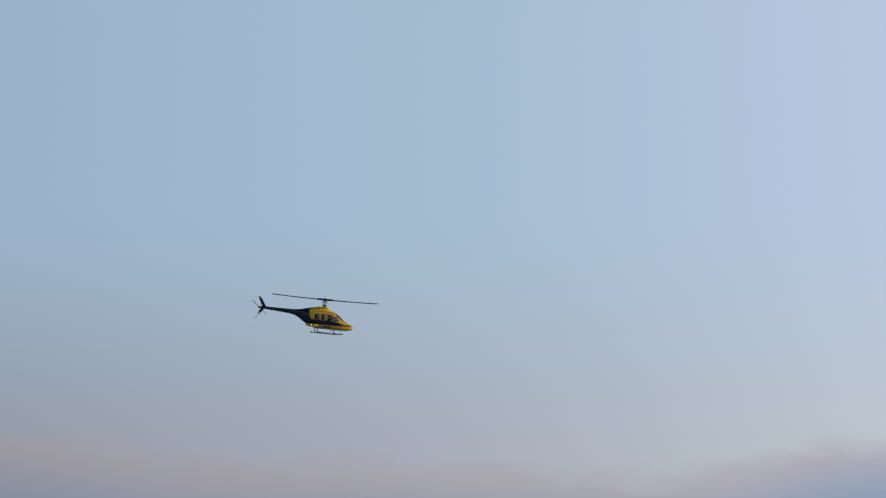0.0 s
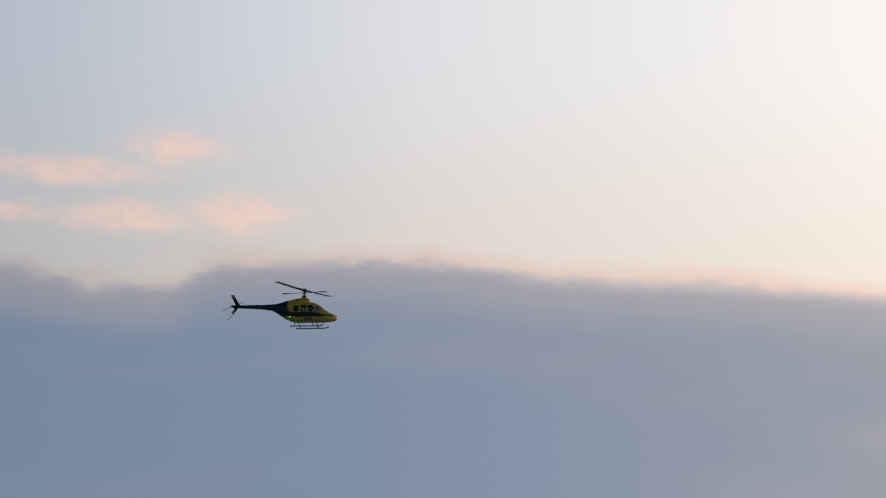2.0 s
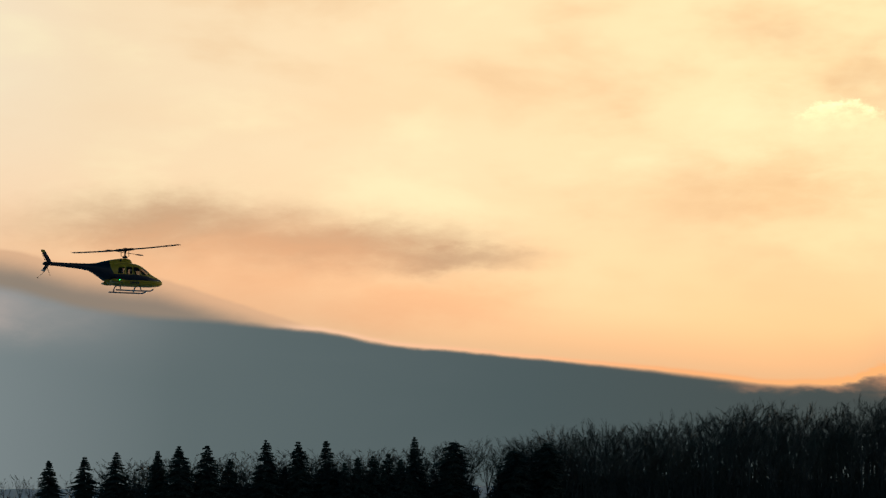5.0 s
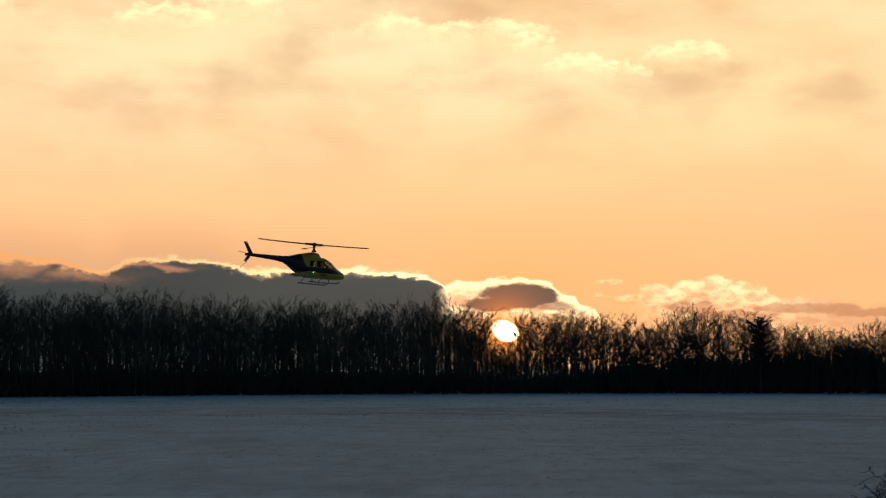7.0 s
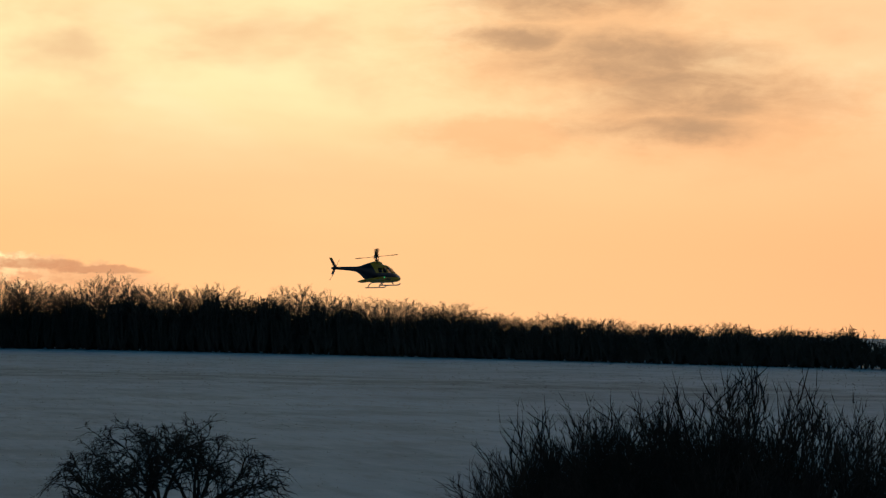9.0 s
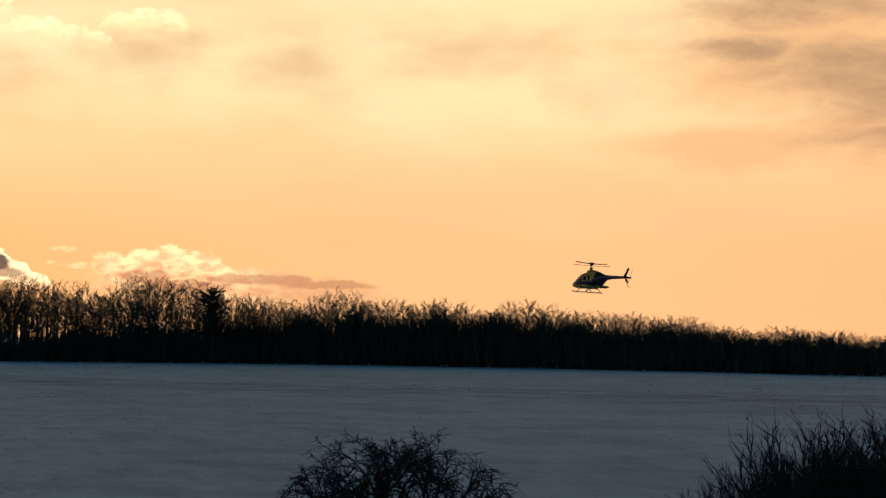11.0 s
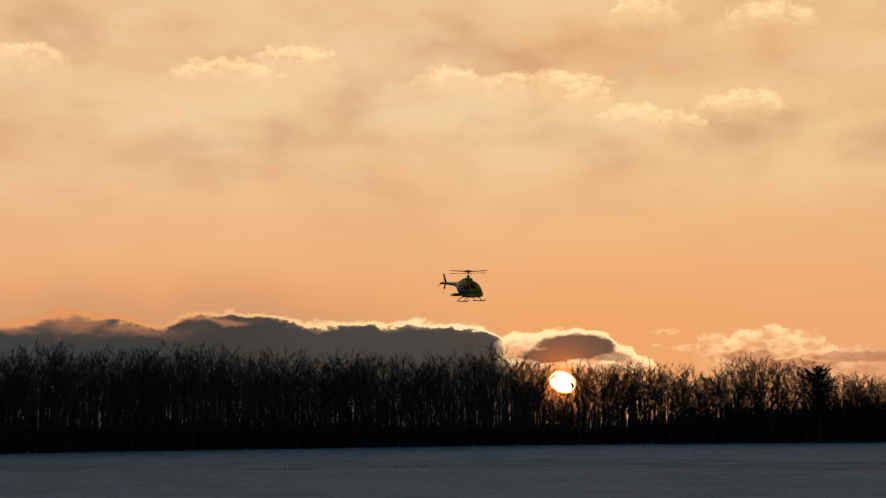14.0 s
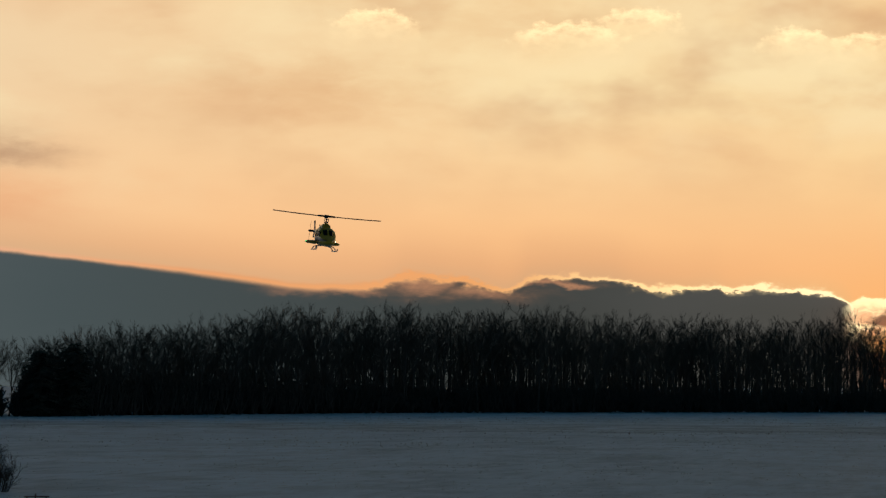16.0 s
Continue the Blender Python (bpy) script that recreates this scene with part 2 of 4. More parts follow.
    az_c, el_c = az + curl_a * 0.45, el + curl_e * 0.5
    crest = curve_node(t, az_c.span(-1.7, 2.7, 0, 1, False), [((a + 1.7) / 4.4, e / 3) for a, e in (
        (-1.7, 1.95), (-1.45, 2.08), (-1.1, 2.2), (-0.66, 2.13), (-0.37, 2.2), (0.31, 2.26), (0.83, 2.17), (1.28, 2.08), (1.45, 1.9), (1.88, 1.73), (2.04, 1.54), (2.3, 1.42), (2.7, 0.9))]) * 3.0
    deep = crest - el_c + fine * 0.26
    here = (deep / 0.035).span(-1.0, 1.0) * az.span(-1.8, -1.35) * az.span(2.75, 2.5) * el_c.span(1.0, 1.35)
    tone = mix(t, deep.span(0.05, 0.4) * shade.span(0.34, 0.6), (1.5, 1.25, 0.72, 1.0), (0.98, 0.60, 0.33, 1.0))
    sky = mix(t, here, sky, tone)

    def heart(a, e, sa, se, edge=0.8):
        da, de = (az_c - a) / sa, (el_c - e) / se
        return (da * da + de * de + (lumps - 0.5) * 1.1 + fine * 0.8).span(1.2, 1.2 - edge)

    grey = heart(0.42, 1.78, 1.0, 0.36, 0.55).op("MAXIMUM", heart(-0.3, 1.54, 0.9, 0.2)).op("MAXIMUM", heart(1.3, 1.5, 0.6, 0.16) * 0.6)
    sky = mix(t, grey * here * deep.span(0.04, 0.16), sky, lin(108, 96, 86))
    # broken, brightly lit cloud farther along
    crest = curve_node(t, (az + curl_a * 1.2).span(3.3, 11.5, 0, 1, False), [((a - 3.3) / 8.2, e / 3) for a, e in (
        (3.3, 1.3), (3.6, 1.95), (3.75, 2.08), (4.15, 2.02), (4.77, 2.13), (5.2, 2.22), (5.6, 2.27), (5.9, 2.05), (6.3, 2.1), (6.7, 2.02), (6.95, 1.7), (8.1, 1.62), (9.3, 1.52), (10.2, 1.38), (11.5, 1.0))]) * 3.0
    deep = crest - el - curl_e * 1.2 + fine * 0.3
    here = (deep / 0.08).span(-1.0, 1.0) * (az + curl_a * 1.6).span(3.2, 4.2) * deep.span(1.3, 0.5) * az.span(11.5, 10.5)
    tone = mix(t, deep.span(0.1, 0.6) * 0.4 + curds.span(0.40, 0.62) * 0.65, (1.35, 1.08, 0.60, 1.0), (0.86, 0.46, 0.24, 1.0))
    tone = mix(t, az.span(6.2, 9.0) * 0.8, tone, lin(214, 158, 120))
    sky = mix(t, here * az.span(6.5, 10.0, 0.9, 0.55), sky, tone)
    grey = heart(4.9, 1.45, 0.8, 0.18).op("MAXIMUM", heart(7.8, 1.42, 1.6, 0.15)).op("MAXIMUM", heart(9.6, 1.3, 1.3, 0.12)).op("MAXIMUM", heart(6.0, 1.25, 1.2, 0.14))
    sky = mix(t, grey * 0.6, sky, lin(190, 132, 98))
    wisp = heart(2.75, 2.12, 0.5, 0.07).op("MAXIMUM", heart(3.2, 1.72, 0.5, 0.10)).op("MAXIMUM", heart(2.6, 1.75, 0.3, 0.06))
    sky = mix(t, wisp * curds.span(0.4, 0.6) * 0.6, sky, (1.3, 1.0, 0.55, 1.0))
    # the side away from the sun is dimmer; the red of the lit side runs beyond white
    sky = mix(t, 1.0, sky, ramp(t, az.span(-180, -32, 0, 1, False), [(0.0, (0.12, 0.12, 0.12, 1)), (0.4, (0.38, 0.38, 0.38, 1)), (0.54, (0.5, 0.5, 0.5, 1)), (1.0, (1, 1, 1, 1))]), "MULTIPLY")
    sky = mix(t, above.span(-0.3, 0.6) * az.span(-45, -15), sky, mix(t, 1.0, sky, (1.13, 1.0, 0.93, 1), "MULTIPLY"))

    # higher up the sky falls off into the clear dusk overhead
    clear = t.nodes.new("ShaderNodeTexSky")
    clear.sky_type, clear.sun_disc = "NISHITA", False
    clear.sun_elevation, clear.sun_rotation = radians(SUN_EL), 0.0
    dusk = mix(t, 1.0, clear.outputs[0], (0.008, 0.088, 0.135, 1.0), "MULTIPLY")
    sky = mix(t, (el - az.span(-62, -22, 20.0, 11.5)).span(0.0, 14.0), sky, dusk)
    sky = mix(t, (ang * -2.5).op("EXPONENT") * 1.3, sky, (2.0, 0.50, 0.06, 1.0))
    # the sun's own disc, cut by thin cloud above and haze below
    da, de = az - 0.03, el - SUN_EL - 0.03
    u, v = (da * 0.90 - de * 0.44) / 0.365, (da * 0.44 + de * 0.90) / 0.265
    disc = (u * u + v * v + (lumps - 0.5) * 0.5).span(1.1, 0.75)
    sky = mix(t, disc, sky, (9.0, 6.4, 3.2, 1.0))

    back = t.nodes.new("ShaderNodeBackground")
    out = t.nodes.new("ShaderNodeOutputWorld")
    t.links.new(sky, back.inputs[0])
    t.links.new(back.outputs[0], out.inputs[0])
    world.cycles.sampling_method, world.cycles.sample_map_resolution = "MANUAL", 1024


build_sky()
sun = new("sun", bpy.data.lights.new("sun", "SUN"))
sun.data.energy, sun.data.angle, sun.data.color = 1.0, radians(0.55), (1.0, 0.68, 0.40)
sun.matrix_world = look(compass(0, SUN_EL, 900) + EYE, EYE)


# ---------------------------------------------------------------- materials
def material(name, base, rough=0.6, metal=0.0, grain=0.0, scale=20.0, bump=0.0, second=None, spec=0.5):
    m = bpy.data.materials.new(name)
    m.use_nodes = True
    t = m.node_tree
    b = t.nodes["Principled BSDF"]
    b.inputs["Roughness"].default_value, b.inputs["Metallic"].default_value = rough, metal
    b.inputs["Specular IOR Level"].default_value = spec
    b.inputs["Base Color"].default_value = (*base, 1)
    if grain:
        co = t.nodes.new("ShaderNodeTexCoord")
        big = fbm(t, co.outputs["Object"], scale * 0.2, 3)
        small = fbm(t, co.outputs["Object"], scale, 5, 0.65)
        other = second or tuple(c * (1 - grain) for c in base)
        col = mix(t, big.span(0.35, 0.65) * 0.5 + small.span(0.35, 0.7) * 0.5, (*base, 1), (*other, 1))
        t.links.new(col, b.inputs["Base Color"])
        t.links.new((small * 0.25 + (rough - 0.12)).sock, b.inputs["Roughness"])
        if bump:
            n = t.nodes.new("ShaderNodeBump")
            n.inputs["Strength"].default_value, n.inputs["Distance"].default_value = bump, 0.02
            t.links.new(small.sock, n.inputs["Height"])
            t.links.new(n.outputs[0], b.inputs["Normal"])
    return m


BARK = material("grey_brown_bark", (0.085, 0.085, 0.072), 0.9, grain=0.5, scale=3.0, bump=0.4)
TWIG = material("bare_twigs", (0.085, 0.082, 0.066), 0.9, grain=0.35, scale=2.0)
NEEDLE = material("dark_needles", (0.03, 0.045, 0.032), 0.85, grain=0.4, scale=4.0)
BRUSH = material("dense_brush", (0.045, 0.053, 0.045), 0.95, grain=0.4, scale=1.0)
APPLE_BARK = material("old_fruit_tree_bark", (0.019, 0.019, 0.017), 0.95, grain=0.4, scale=14.0, bump=0.5)
STUBBLE = material("dry_stubble", (0.06, 0.055, 0.045), 0.9, grain=0.4, scale=5.0)
PLANK = material("weathered_plank", (0.10, 0.085, 0.07), 0.85, grain=0.4, scale=12.0, bump=0.3)
CHROME = material("brushed_aluminium", (0.45, 0.46, 0.48), 0.38, 0.9, grain=0.15, scale=60.0)
STEEL = material("dark_steel", (0.05, 0.05, 0.055), 0.42, 0.8, grain=0.2, scale=50.0)
BLADE = material("carbon_blade", (0.035, 0.035, 0.04), 0.4, grain=0.3, scale=30.0)
BLADE_TIP = material("pale_blade_tip", (0.62, 0.60, 0.52), 0.45, grain=0.15, scale=40.0)


def glazing():
    """Smoke-tinted acrylic: clear enough to look through the cabin."""
    m = material("smoked_acrylic", (0.012, 0.013, 0.016), 0.06, spec=0.6)
    t = m.node_tree
    clear = t.nodes.new("ShaderNodeBsdfTransparent")
    clear.inputs[0].default_value = (0.62, 0.62, 0.60, 1)
    both = t.nodes.new("ShaderNodeMixShader")
    both.inputs[0].default_value = 0.45
    t.links.new(clear.outputs[0], both.inputs[1])
    t.links.new(t.nodes["Principled BSDF"].outputs[0], both.inputs[2])
    t.links.new(both.outputs[0], t.nodes["Material Output"].inputs[0])
    return m


GLASS = glazing()
NAVY = material("navy_gloss_paint", (0.006, 0.009, 0.022), 0.26, grain=0.25, scale=25.0)
YELLOW = material("yellow_gloss_paint", (0.56, 0.36, 0.022), 0.3, grain=0.12, scale=25.0)
INK = material("dark_lettering", (0.01, 0.012, 0.03), 0.5, grain=0.1, scale=30.0)


def glowing(name, colour, power):
    m = bpy.data.materials.new(name)
    m.use_nodes = True
    b = m.node_tree.nodes["Principled BSDF"]
    b.inputs["Base Color"].default_value = (*colour, 1)
    b.inputs["Emission Color"].default_value = (*colour, 1)
    b.inputs["Emission Strength"].default_value = power
    return m


GREEN_LIGHT = glowing("green_position_light", (0.02, 1.0, 0.25), 3.0)
RED_LIGHT = glowing("red_position_light", (0.5, 0.02, 0.01), 0.1)


def two_tone():
    """Navy over the rear and along a side stripe, yellow cabin top, nose and belly."""
    m = material("navy_and_yellow_paint", (0.56, 0.36, 0.022), 0.28)
    t = m.node_tree
    b = t.nodes["Principled BSDF"]
    co = t.nodes.new("ShaderNodeTexCoord")
    sep = t.nodes.new("ShaderNodeSeparateXYZ")
    t.links.new(co.outputs["Object"], sep.inputs[0])
    x, _, z = (Val(t, s) for s in sep.outputs)
    top = z - (x.span(0.1, 0.44, -0.302, -0.352))          # upper rim of the stripe
    low = z - (x.span(-0.2, 0.44, -0.372, -0.368))         # lower rim
    dz = (z + 0.185) / 0.105
    rear = x + 0.205 + (dz * dz) * -0.035                   # rounded rear end of the yellow
    cabin = top.span(-0.0015, 0.0015, 0, 1, False) * rear.span(-0.002, 0.002, 0, 1, False)
    belly = low.span(0.0015, -0.0015, 0, 1, False) * (x + 0.26).span(-0.002, 0.002, 0, 1, False)
    nose = x.span(0.425, 0.435, 0, 1, False)
    dirt = fbm(t, co.outputs["Object"], 9.0, 5.0, 0.65)
    yellow = mix(t, dirt.span(0.45, 0.8) * 0.35, (0.56, 0.36, 0.022, 1), (0.42, 0.28, 0.03, 1))
    navy = mix(t, dirt.span(0.4, 0.8) * 0.5, (0.006, 0.009, 0.022, 1), (0.010, 0.013, 0.026, 1))
    col = mix(t, cabin.op("MAXIMUM", belly).op("MAXIMUM", nose), navy, yellow)
    t.links.new(col, b.inputs["Base Color"])
    t.links.new((dirt * 0.25 + 0.18).sock, b.inputs["Roughness"])
    return m


PAINT = two_tone()


def snow_material():
    m = bpy.data.materials.new("wind_packed_snow")
    m.use_nodes = True
    t = m.node_tree
    b = t.nodes["Principled BSDF"]
    co = t.nodes.new("ShaderNodeTexCoord")
    sep = t.nodes.new("ShaderNodeSeparateXYZ")
    t.links.new(co.outputs["Object"], sep.inputs[0])
    x, y, _ = (Val(t, s) for s in sep.outputs)
    drift = fbm(t, xyz(t, x * 0.03, y * 0.02, 0), 1.0, 5, 0.6, 0.3)
    rows = fbm(t, xyz(t, x * 0.12, y * 0.09 + x * 0.01, 3.0), 1.0, 6, 0.72)
    crust = fbm(t, co.outputs["Object"], 1.3, 5, 0.7)
    belt = (y + x.op("MAXIMUM", 0.0) * 0.9 - 285.0).op("ABSOLUTE").span(34.0, 14.0)
    clods = fbm(t, xyz(t, x * 0.8, y * 0.15, 12.0), 1.0, 5, 0.7)
    speck = fbm(t, xyz(t, x * 1.1, y * 0.16, 6.0), 1.0, 6, 0.75)
    # the blue cast of the dusk light is put into the snow's colours
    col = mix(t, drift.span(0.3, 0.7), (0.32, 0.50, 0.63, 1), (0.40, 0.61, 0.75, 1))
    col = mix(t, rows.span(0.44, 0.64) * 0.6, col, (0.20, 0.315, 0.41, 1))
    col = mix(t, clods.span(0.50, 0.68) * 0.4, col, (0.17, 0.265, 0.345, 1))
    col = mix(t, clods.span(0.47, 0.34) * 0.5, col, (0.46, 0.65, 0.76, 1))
    lines = fbm(t, xyz(t, x * 0.008, y * 0.2 + x * 0.012, 8.0), 1.0, 5, 0.65)
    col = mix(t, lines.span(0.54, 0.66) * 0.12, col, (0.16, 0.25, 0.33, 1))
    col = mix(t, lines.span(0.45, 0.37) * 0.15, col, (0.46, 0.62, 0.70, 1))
    col = mix(t, belt * rows.span(0.36, 0.6) * 0.55, col, (0.13, 0.205, 0.265, 1))
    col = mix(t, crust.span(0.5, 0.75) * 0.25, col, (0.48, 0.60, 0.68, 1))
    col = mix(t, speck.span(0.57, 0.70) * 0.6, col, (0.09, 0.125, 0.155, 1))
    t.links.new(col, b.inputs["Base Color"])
    b.inputs["Roughness"].default_value, b.inputs["Specular IOR Level"].default_value = 0.75, 0.25
    n = t.nodes.new("ShaderNodeBump")
    n.inputs["Strength"].default_value, n.inputs["Distance"].default_value = 0.5, 0.12
    t.links.new((rows * 0.6 + crust * 0.4).sock, n.inputs["Height"])
    t.links.new(n.outputs[0], b.inputs["Normal"])
    return m


SNOW = snow_material()


# ---------------------------------------------------------------- mesh helpers
def mesh_of(name, verts, faces, mat, smooth=False):
    me = bpy.data.meshes.new(name)
    me.from_pydata([tuple(v) for v in verts], [], faces)
    me.materials.append(mat)
    if smooth:
        me.polygons.foreach_set("use_smooth", [True] * len(me.polygons))
    me.update()
    return me


def part(name, bm, mat, parent, label=""):
    me = bpy.data.meshes.new(name)
    bm.to_mesh(me)
    bm.free()
    me.materials.append(mat)
    me.polygons.foreach_set("use_smooth", [True] * len(me.polygons))
    ob = new(name, me)
    ob.parent = parent
    return tagged(ob, label)


def sharp(ob, degrees=40):
    """Keep edges above the angle crisp."""
    me = ob.data
    bm = bmesh.new()
    bm.from_mesh(me)
    for e in bm.edges:
        e.smooth = len(e.link_faces) == 2 and e.calc_face_angle(0) < radians(degrees)
    bm.to_mesh(me)
    bm.free()
    return ob


class Soup:
    """Vertices and faces gathered for one mesh."""

    def __init__(self):
        self.v, self.f = [], []

    def tube(self, pts, radii, sides=3):
        base = len(self.v)
        n = len(pts)
        for i, (p, r) in enumerate(zip(pts, radii)):
            d = (pts[min(i + 1, n - 1)] - pts[max(i - 1, 0)])
            a = d.orthogonal().normalized()
            b = d.cross(a).normalized()
            if i == n - 1:
                self.v.append(p)
            else:
                for k in range(sides):
                    w = 2 * math.pi * k / sides
                    self.v.append(p + (a * math.cos(w) + b * math.sin(w)) * r)
        for i in range(n - 2):
            for k in range(sides):
                p, q = base + i * sides + k, base + i * sides + (k + 1) % sides
                self.f.append((p, q, q + sides, p + sides))
        tip, last = base + (n - 1) * sides, base + (n - 2) * sides
        for k in range(sides):
            self.f.append((last + k, last + (k + 1) % sides, tip))


def bent(start, way, length, rnd, steps=3, wobble=0.12, lift=0.0):
    pts, p, d = [start.copy()], start.copy(), way.normalized()
    for _ in range(steps):
        d = (d + Vector((rnd.uniform(-wobble, wobble), rnd.uniform(-wobble, wobble), rnd.uniform(-wobble, wobble) + lift))).normalized()
        p = p + d * (length / steps)
        pts.append(p)
    return pts


def at(pts, s):
    s = min(max(s, 0.0), 0.999) * (len(pts) - 1)
    i = int(s)
    return pts[i].lerp(pts[i + 1], s - i), (pts[i + 1] - pts[i]).normalized()


def aside(d, rnd, angle):
    a = d.orthogonal().normalized()
    a.rotate(Matrix.Rotation(rnd.uniform(0, 2 * math.pi), 3, d))
    return (d * math.cos(angle) + a * math.sin(angle)).normalized()


# ---------------------------------------------------------------- ground: one snow sheet to the horizon
def build_ground():
    verts, faces = [], []
    ring = [0.0, 8, 16, 24, 32, 40, 48, 56, 64, 74, 86, 100, 118, 140, 170, 200, 240, 280, 330, 390, 470, 600, 900, 1500, 2400]
    seg = 180
    for r in ring:
        for k in range(seg):
            w = 2 * math.pi * k / seg
            px, py = r * math.sin(w), r * math.cos(w)
            z = 0.25 * noise.noise((px * 0.012, py * 0.02, 3.0)) * min(1.0, r / 60) * (1 if r < 360 else 0.2)
            verts.append((px, py, z))
    for i in range(len(ring) - 1):
        for k in range(seg):
            a, b = i * seg + k, i * seg + (k + 1) % seg
            faces.append((a, a + seg, b + seg, b))
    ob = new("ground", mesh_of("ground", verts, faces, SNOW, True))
    tagged(ob, "flat field under thin wind-packed snow with stubble showing", "snow field", kind="structure")


build_ground()

# bearing -> distance of the wood's edge, and height of its crowns
EDGE_LINE = ((-60, 520), (-45, 480), (-35, 400), (-31, 362), (-22, 375), (-12, 425), (0, 455), (9, 450), (16, 425), (24, 385), (32, 360), (50, 330))
CROWNS = ((-60, 5), (-38, 6), (-34, 9), (-32, 11.5), (-26, 12.6), (-23, 13.6), (-20.5, 15.2), (-18.5, 17.2), (-16.5, 19.0), (-13, 20.2), (-9.5, 20.6), (-6.5, 18.6),
          (-4, 19.0), (-1.8, 20.0), (-0.6, 18.0), (1.5, 17.4), (4.5, 16.2), (7.4, 14.8), (10, 14.4), (11.8, 12.2), (14.5, 13.4), (16.5, 11.2), (18.6, 10.4),
          (21, 8.6), (23.5, 7.8), (26, 7.2), (50, 7.0))
BRUSH_TOPS = ((-60, 3), (-36, 3.5), (-31, 7), (-24.5, 8.5), (-23.6, 9), (-23.1, 1.0), (-22.7, 9.5), (-22.2, 10.5), (-19.5, 9), (-17, 8.5), (-14, 7.5), (-2, 6), (1, 4.2), (2.5, 7.0), (5, 9.6), (8, 10.4), (10, 13.2), (11.8, 12.0), (14.5, 13.2), (16.5, 10.2), (18.6, 10.0), (21, 8.6), (24, 7.6), (50, 6.0))


def along(table, a):
    for (a0, v0), (a1, v1) in zip(table, table[1:]):
        if a0 <= a <= a1:
            return v0 + (v1 - v0) * (a - a0) / (a1 - a0)
    return table[-1][1]


def thin(a):
    """Crowns lowered before the sun, shaped to stand in for its glare over twigs."""
    return 1.0 if a < -0.42 or a > 0.42 else 0.7 if a < 0 else 0.62


def swell(a):
    """Rise and fall of the crowns from tree group to tree group."""
    return (0.12 if a < 2 else 0.24) * noise.noise((a * 1.15, 0.3, 0.0))


def foot(az, back=0.0):
    r = along(EDGE_LINE, az) + back
    return Vector((math.sin(radians(az)) * r, math.cos(radians(az)) * r, -0.05))


# ---------------------------------------------------------------- bare broadleaf trees, 18 m high before scaling
def bare_tree(rnd, leaders=5, boughs=9, sprays=6, twigs=2, height=18.0, thick=1.0, fork=0.4):
    """A forest tree in winter: a trunk that forks into steep leaders, fanning out to a fine domed crown."""
    trunk, crown = Soup(), Soup()
    top = height * rnd.uniform(fork - 0.06, fork + 0.1)
    pts = bent(Vector((0, 0, -0.2)), Vector((rnd.uniform(-.05, .05), rnd.uniform(-.05, .05), 1)), top, rnd, 5, 0.05, 0.03)
    r0 = rnd.uniform(0.15, 0.24)
    trunk.tube(pts, [r0, r0 * 0.9, r0 * 0.82, r0 * 0.76, r0 * 0.7, r0 * 0.5], 5)
    turn = rnd.uniform(0, 6.28)
    for i in range(leaders):
        w = turn + i * 6.28 / leaders + rnd.uniform(-.4, .4)
        tilt = 0.05 if i == 0 else rnd.uniform(0.22, 0.62)
        p, _ = at(pts, 0.97 if i < 3 else rnd.uniform(0.7, 0.97))
        reach = (height - p.z - rnd.uniform(0.5, 1.8)) * (1.0 - 0.22 * tilt)
        lead = bent(p, Vector((math.cos(w) * tilt, math.sin(w) * tilt, 1)), reach, rnd, 6, 0.06, 0.035)
        trunk.tube(lead, [0.1, 0.08, 0.062, 0.046, 0.032, 0.02, 0.005], 4)
        for k in range(boughs):
            s = 0.10 + 0.89 * (k + rnd.random()) / boughs
            q, d = at(lead, s)
            ln = (4.0 - 1.9 * s) * rnd.uniform(0.7, 1.15)
            bough = bent(q, aside(d, rnd, rnd.uniform(0.4, 0.95)), ln, rnd, 3, 0.07, 0.13)
            crown.tube(bough, [0.034, 0.025, 0.017, 0.004], 3)
            for _ in range(sprays):
                u, g = at(bough, rnd.uniform(0.25, 1.0))
                spray = [u, u + aside(g, rnd, rnd.uniform(0.2, 0.75)) * rnd.uniform(0.7, 1.5)]
                crown.tube(spray, [0.026 * thick, 0.0], 3)
                for _ in range(twigs):
                    v = spray[0].lerp(spray[1], rnd.uniform(0.3, 0.95))
                    crown.tube([v, v + aside(g, rnd, rnd.uniform(0.2, 0.8)) * rnd.uniform(0.4, 0.9)], [0.024 * thick, 0.0], 3)
    # side shoots low on the trunk
    for _ in range(7):
        p, d = at(pts, rnd.uniform(0.1, 0.95))
        crown.tube(bent(p, aside(d, rnd, 1.0), rnd.uniform(0.8, 2.4), rnd, 2, 0.25, 0.1), [0.03, 0.022, 0.0], 3)
    tip = max(v.z for v in crown.v)
    for sp in (trunk, crown):
        for v in sp.v:
            v.z *= height / tip
    return trunk, crown


def open_gap(a, more=0.0):
    """The one break in the wood where the sky shows down to the snow."""
    return -23.30 - more < a < -22.98 + more


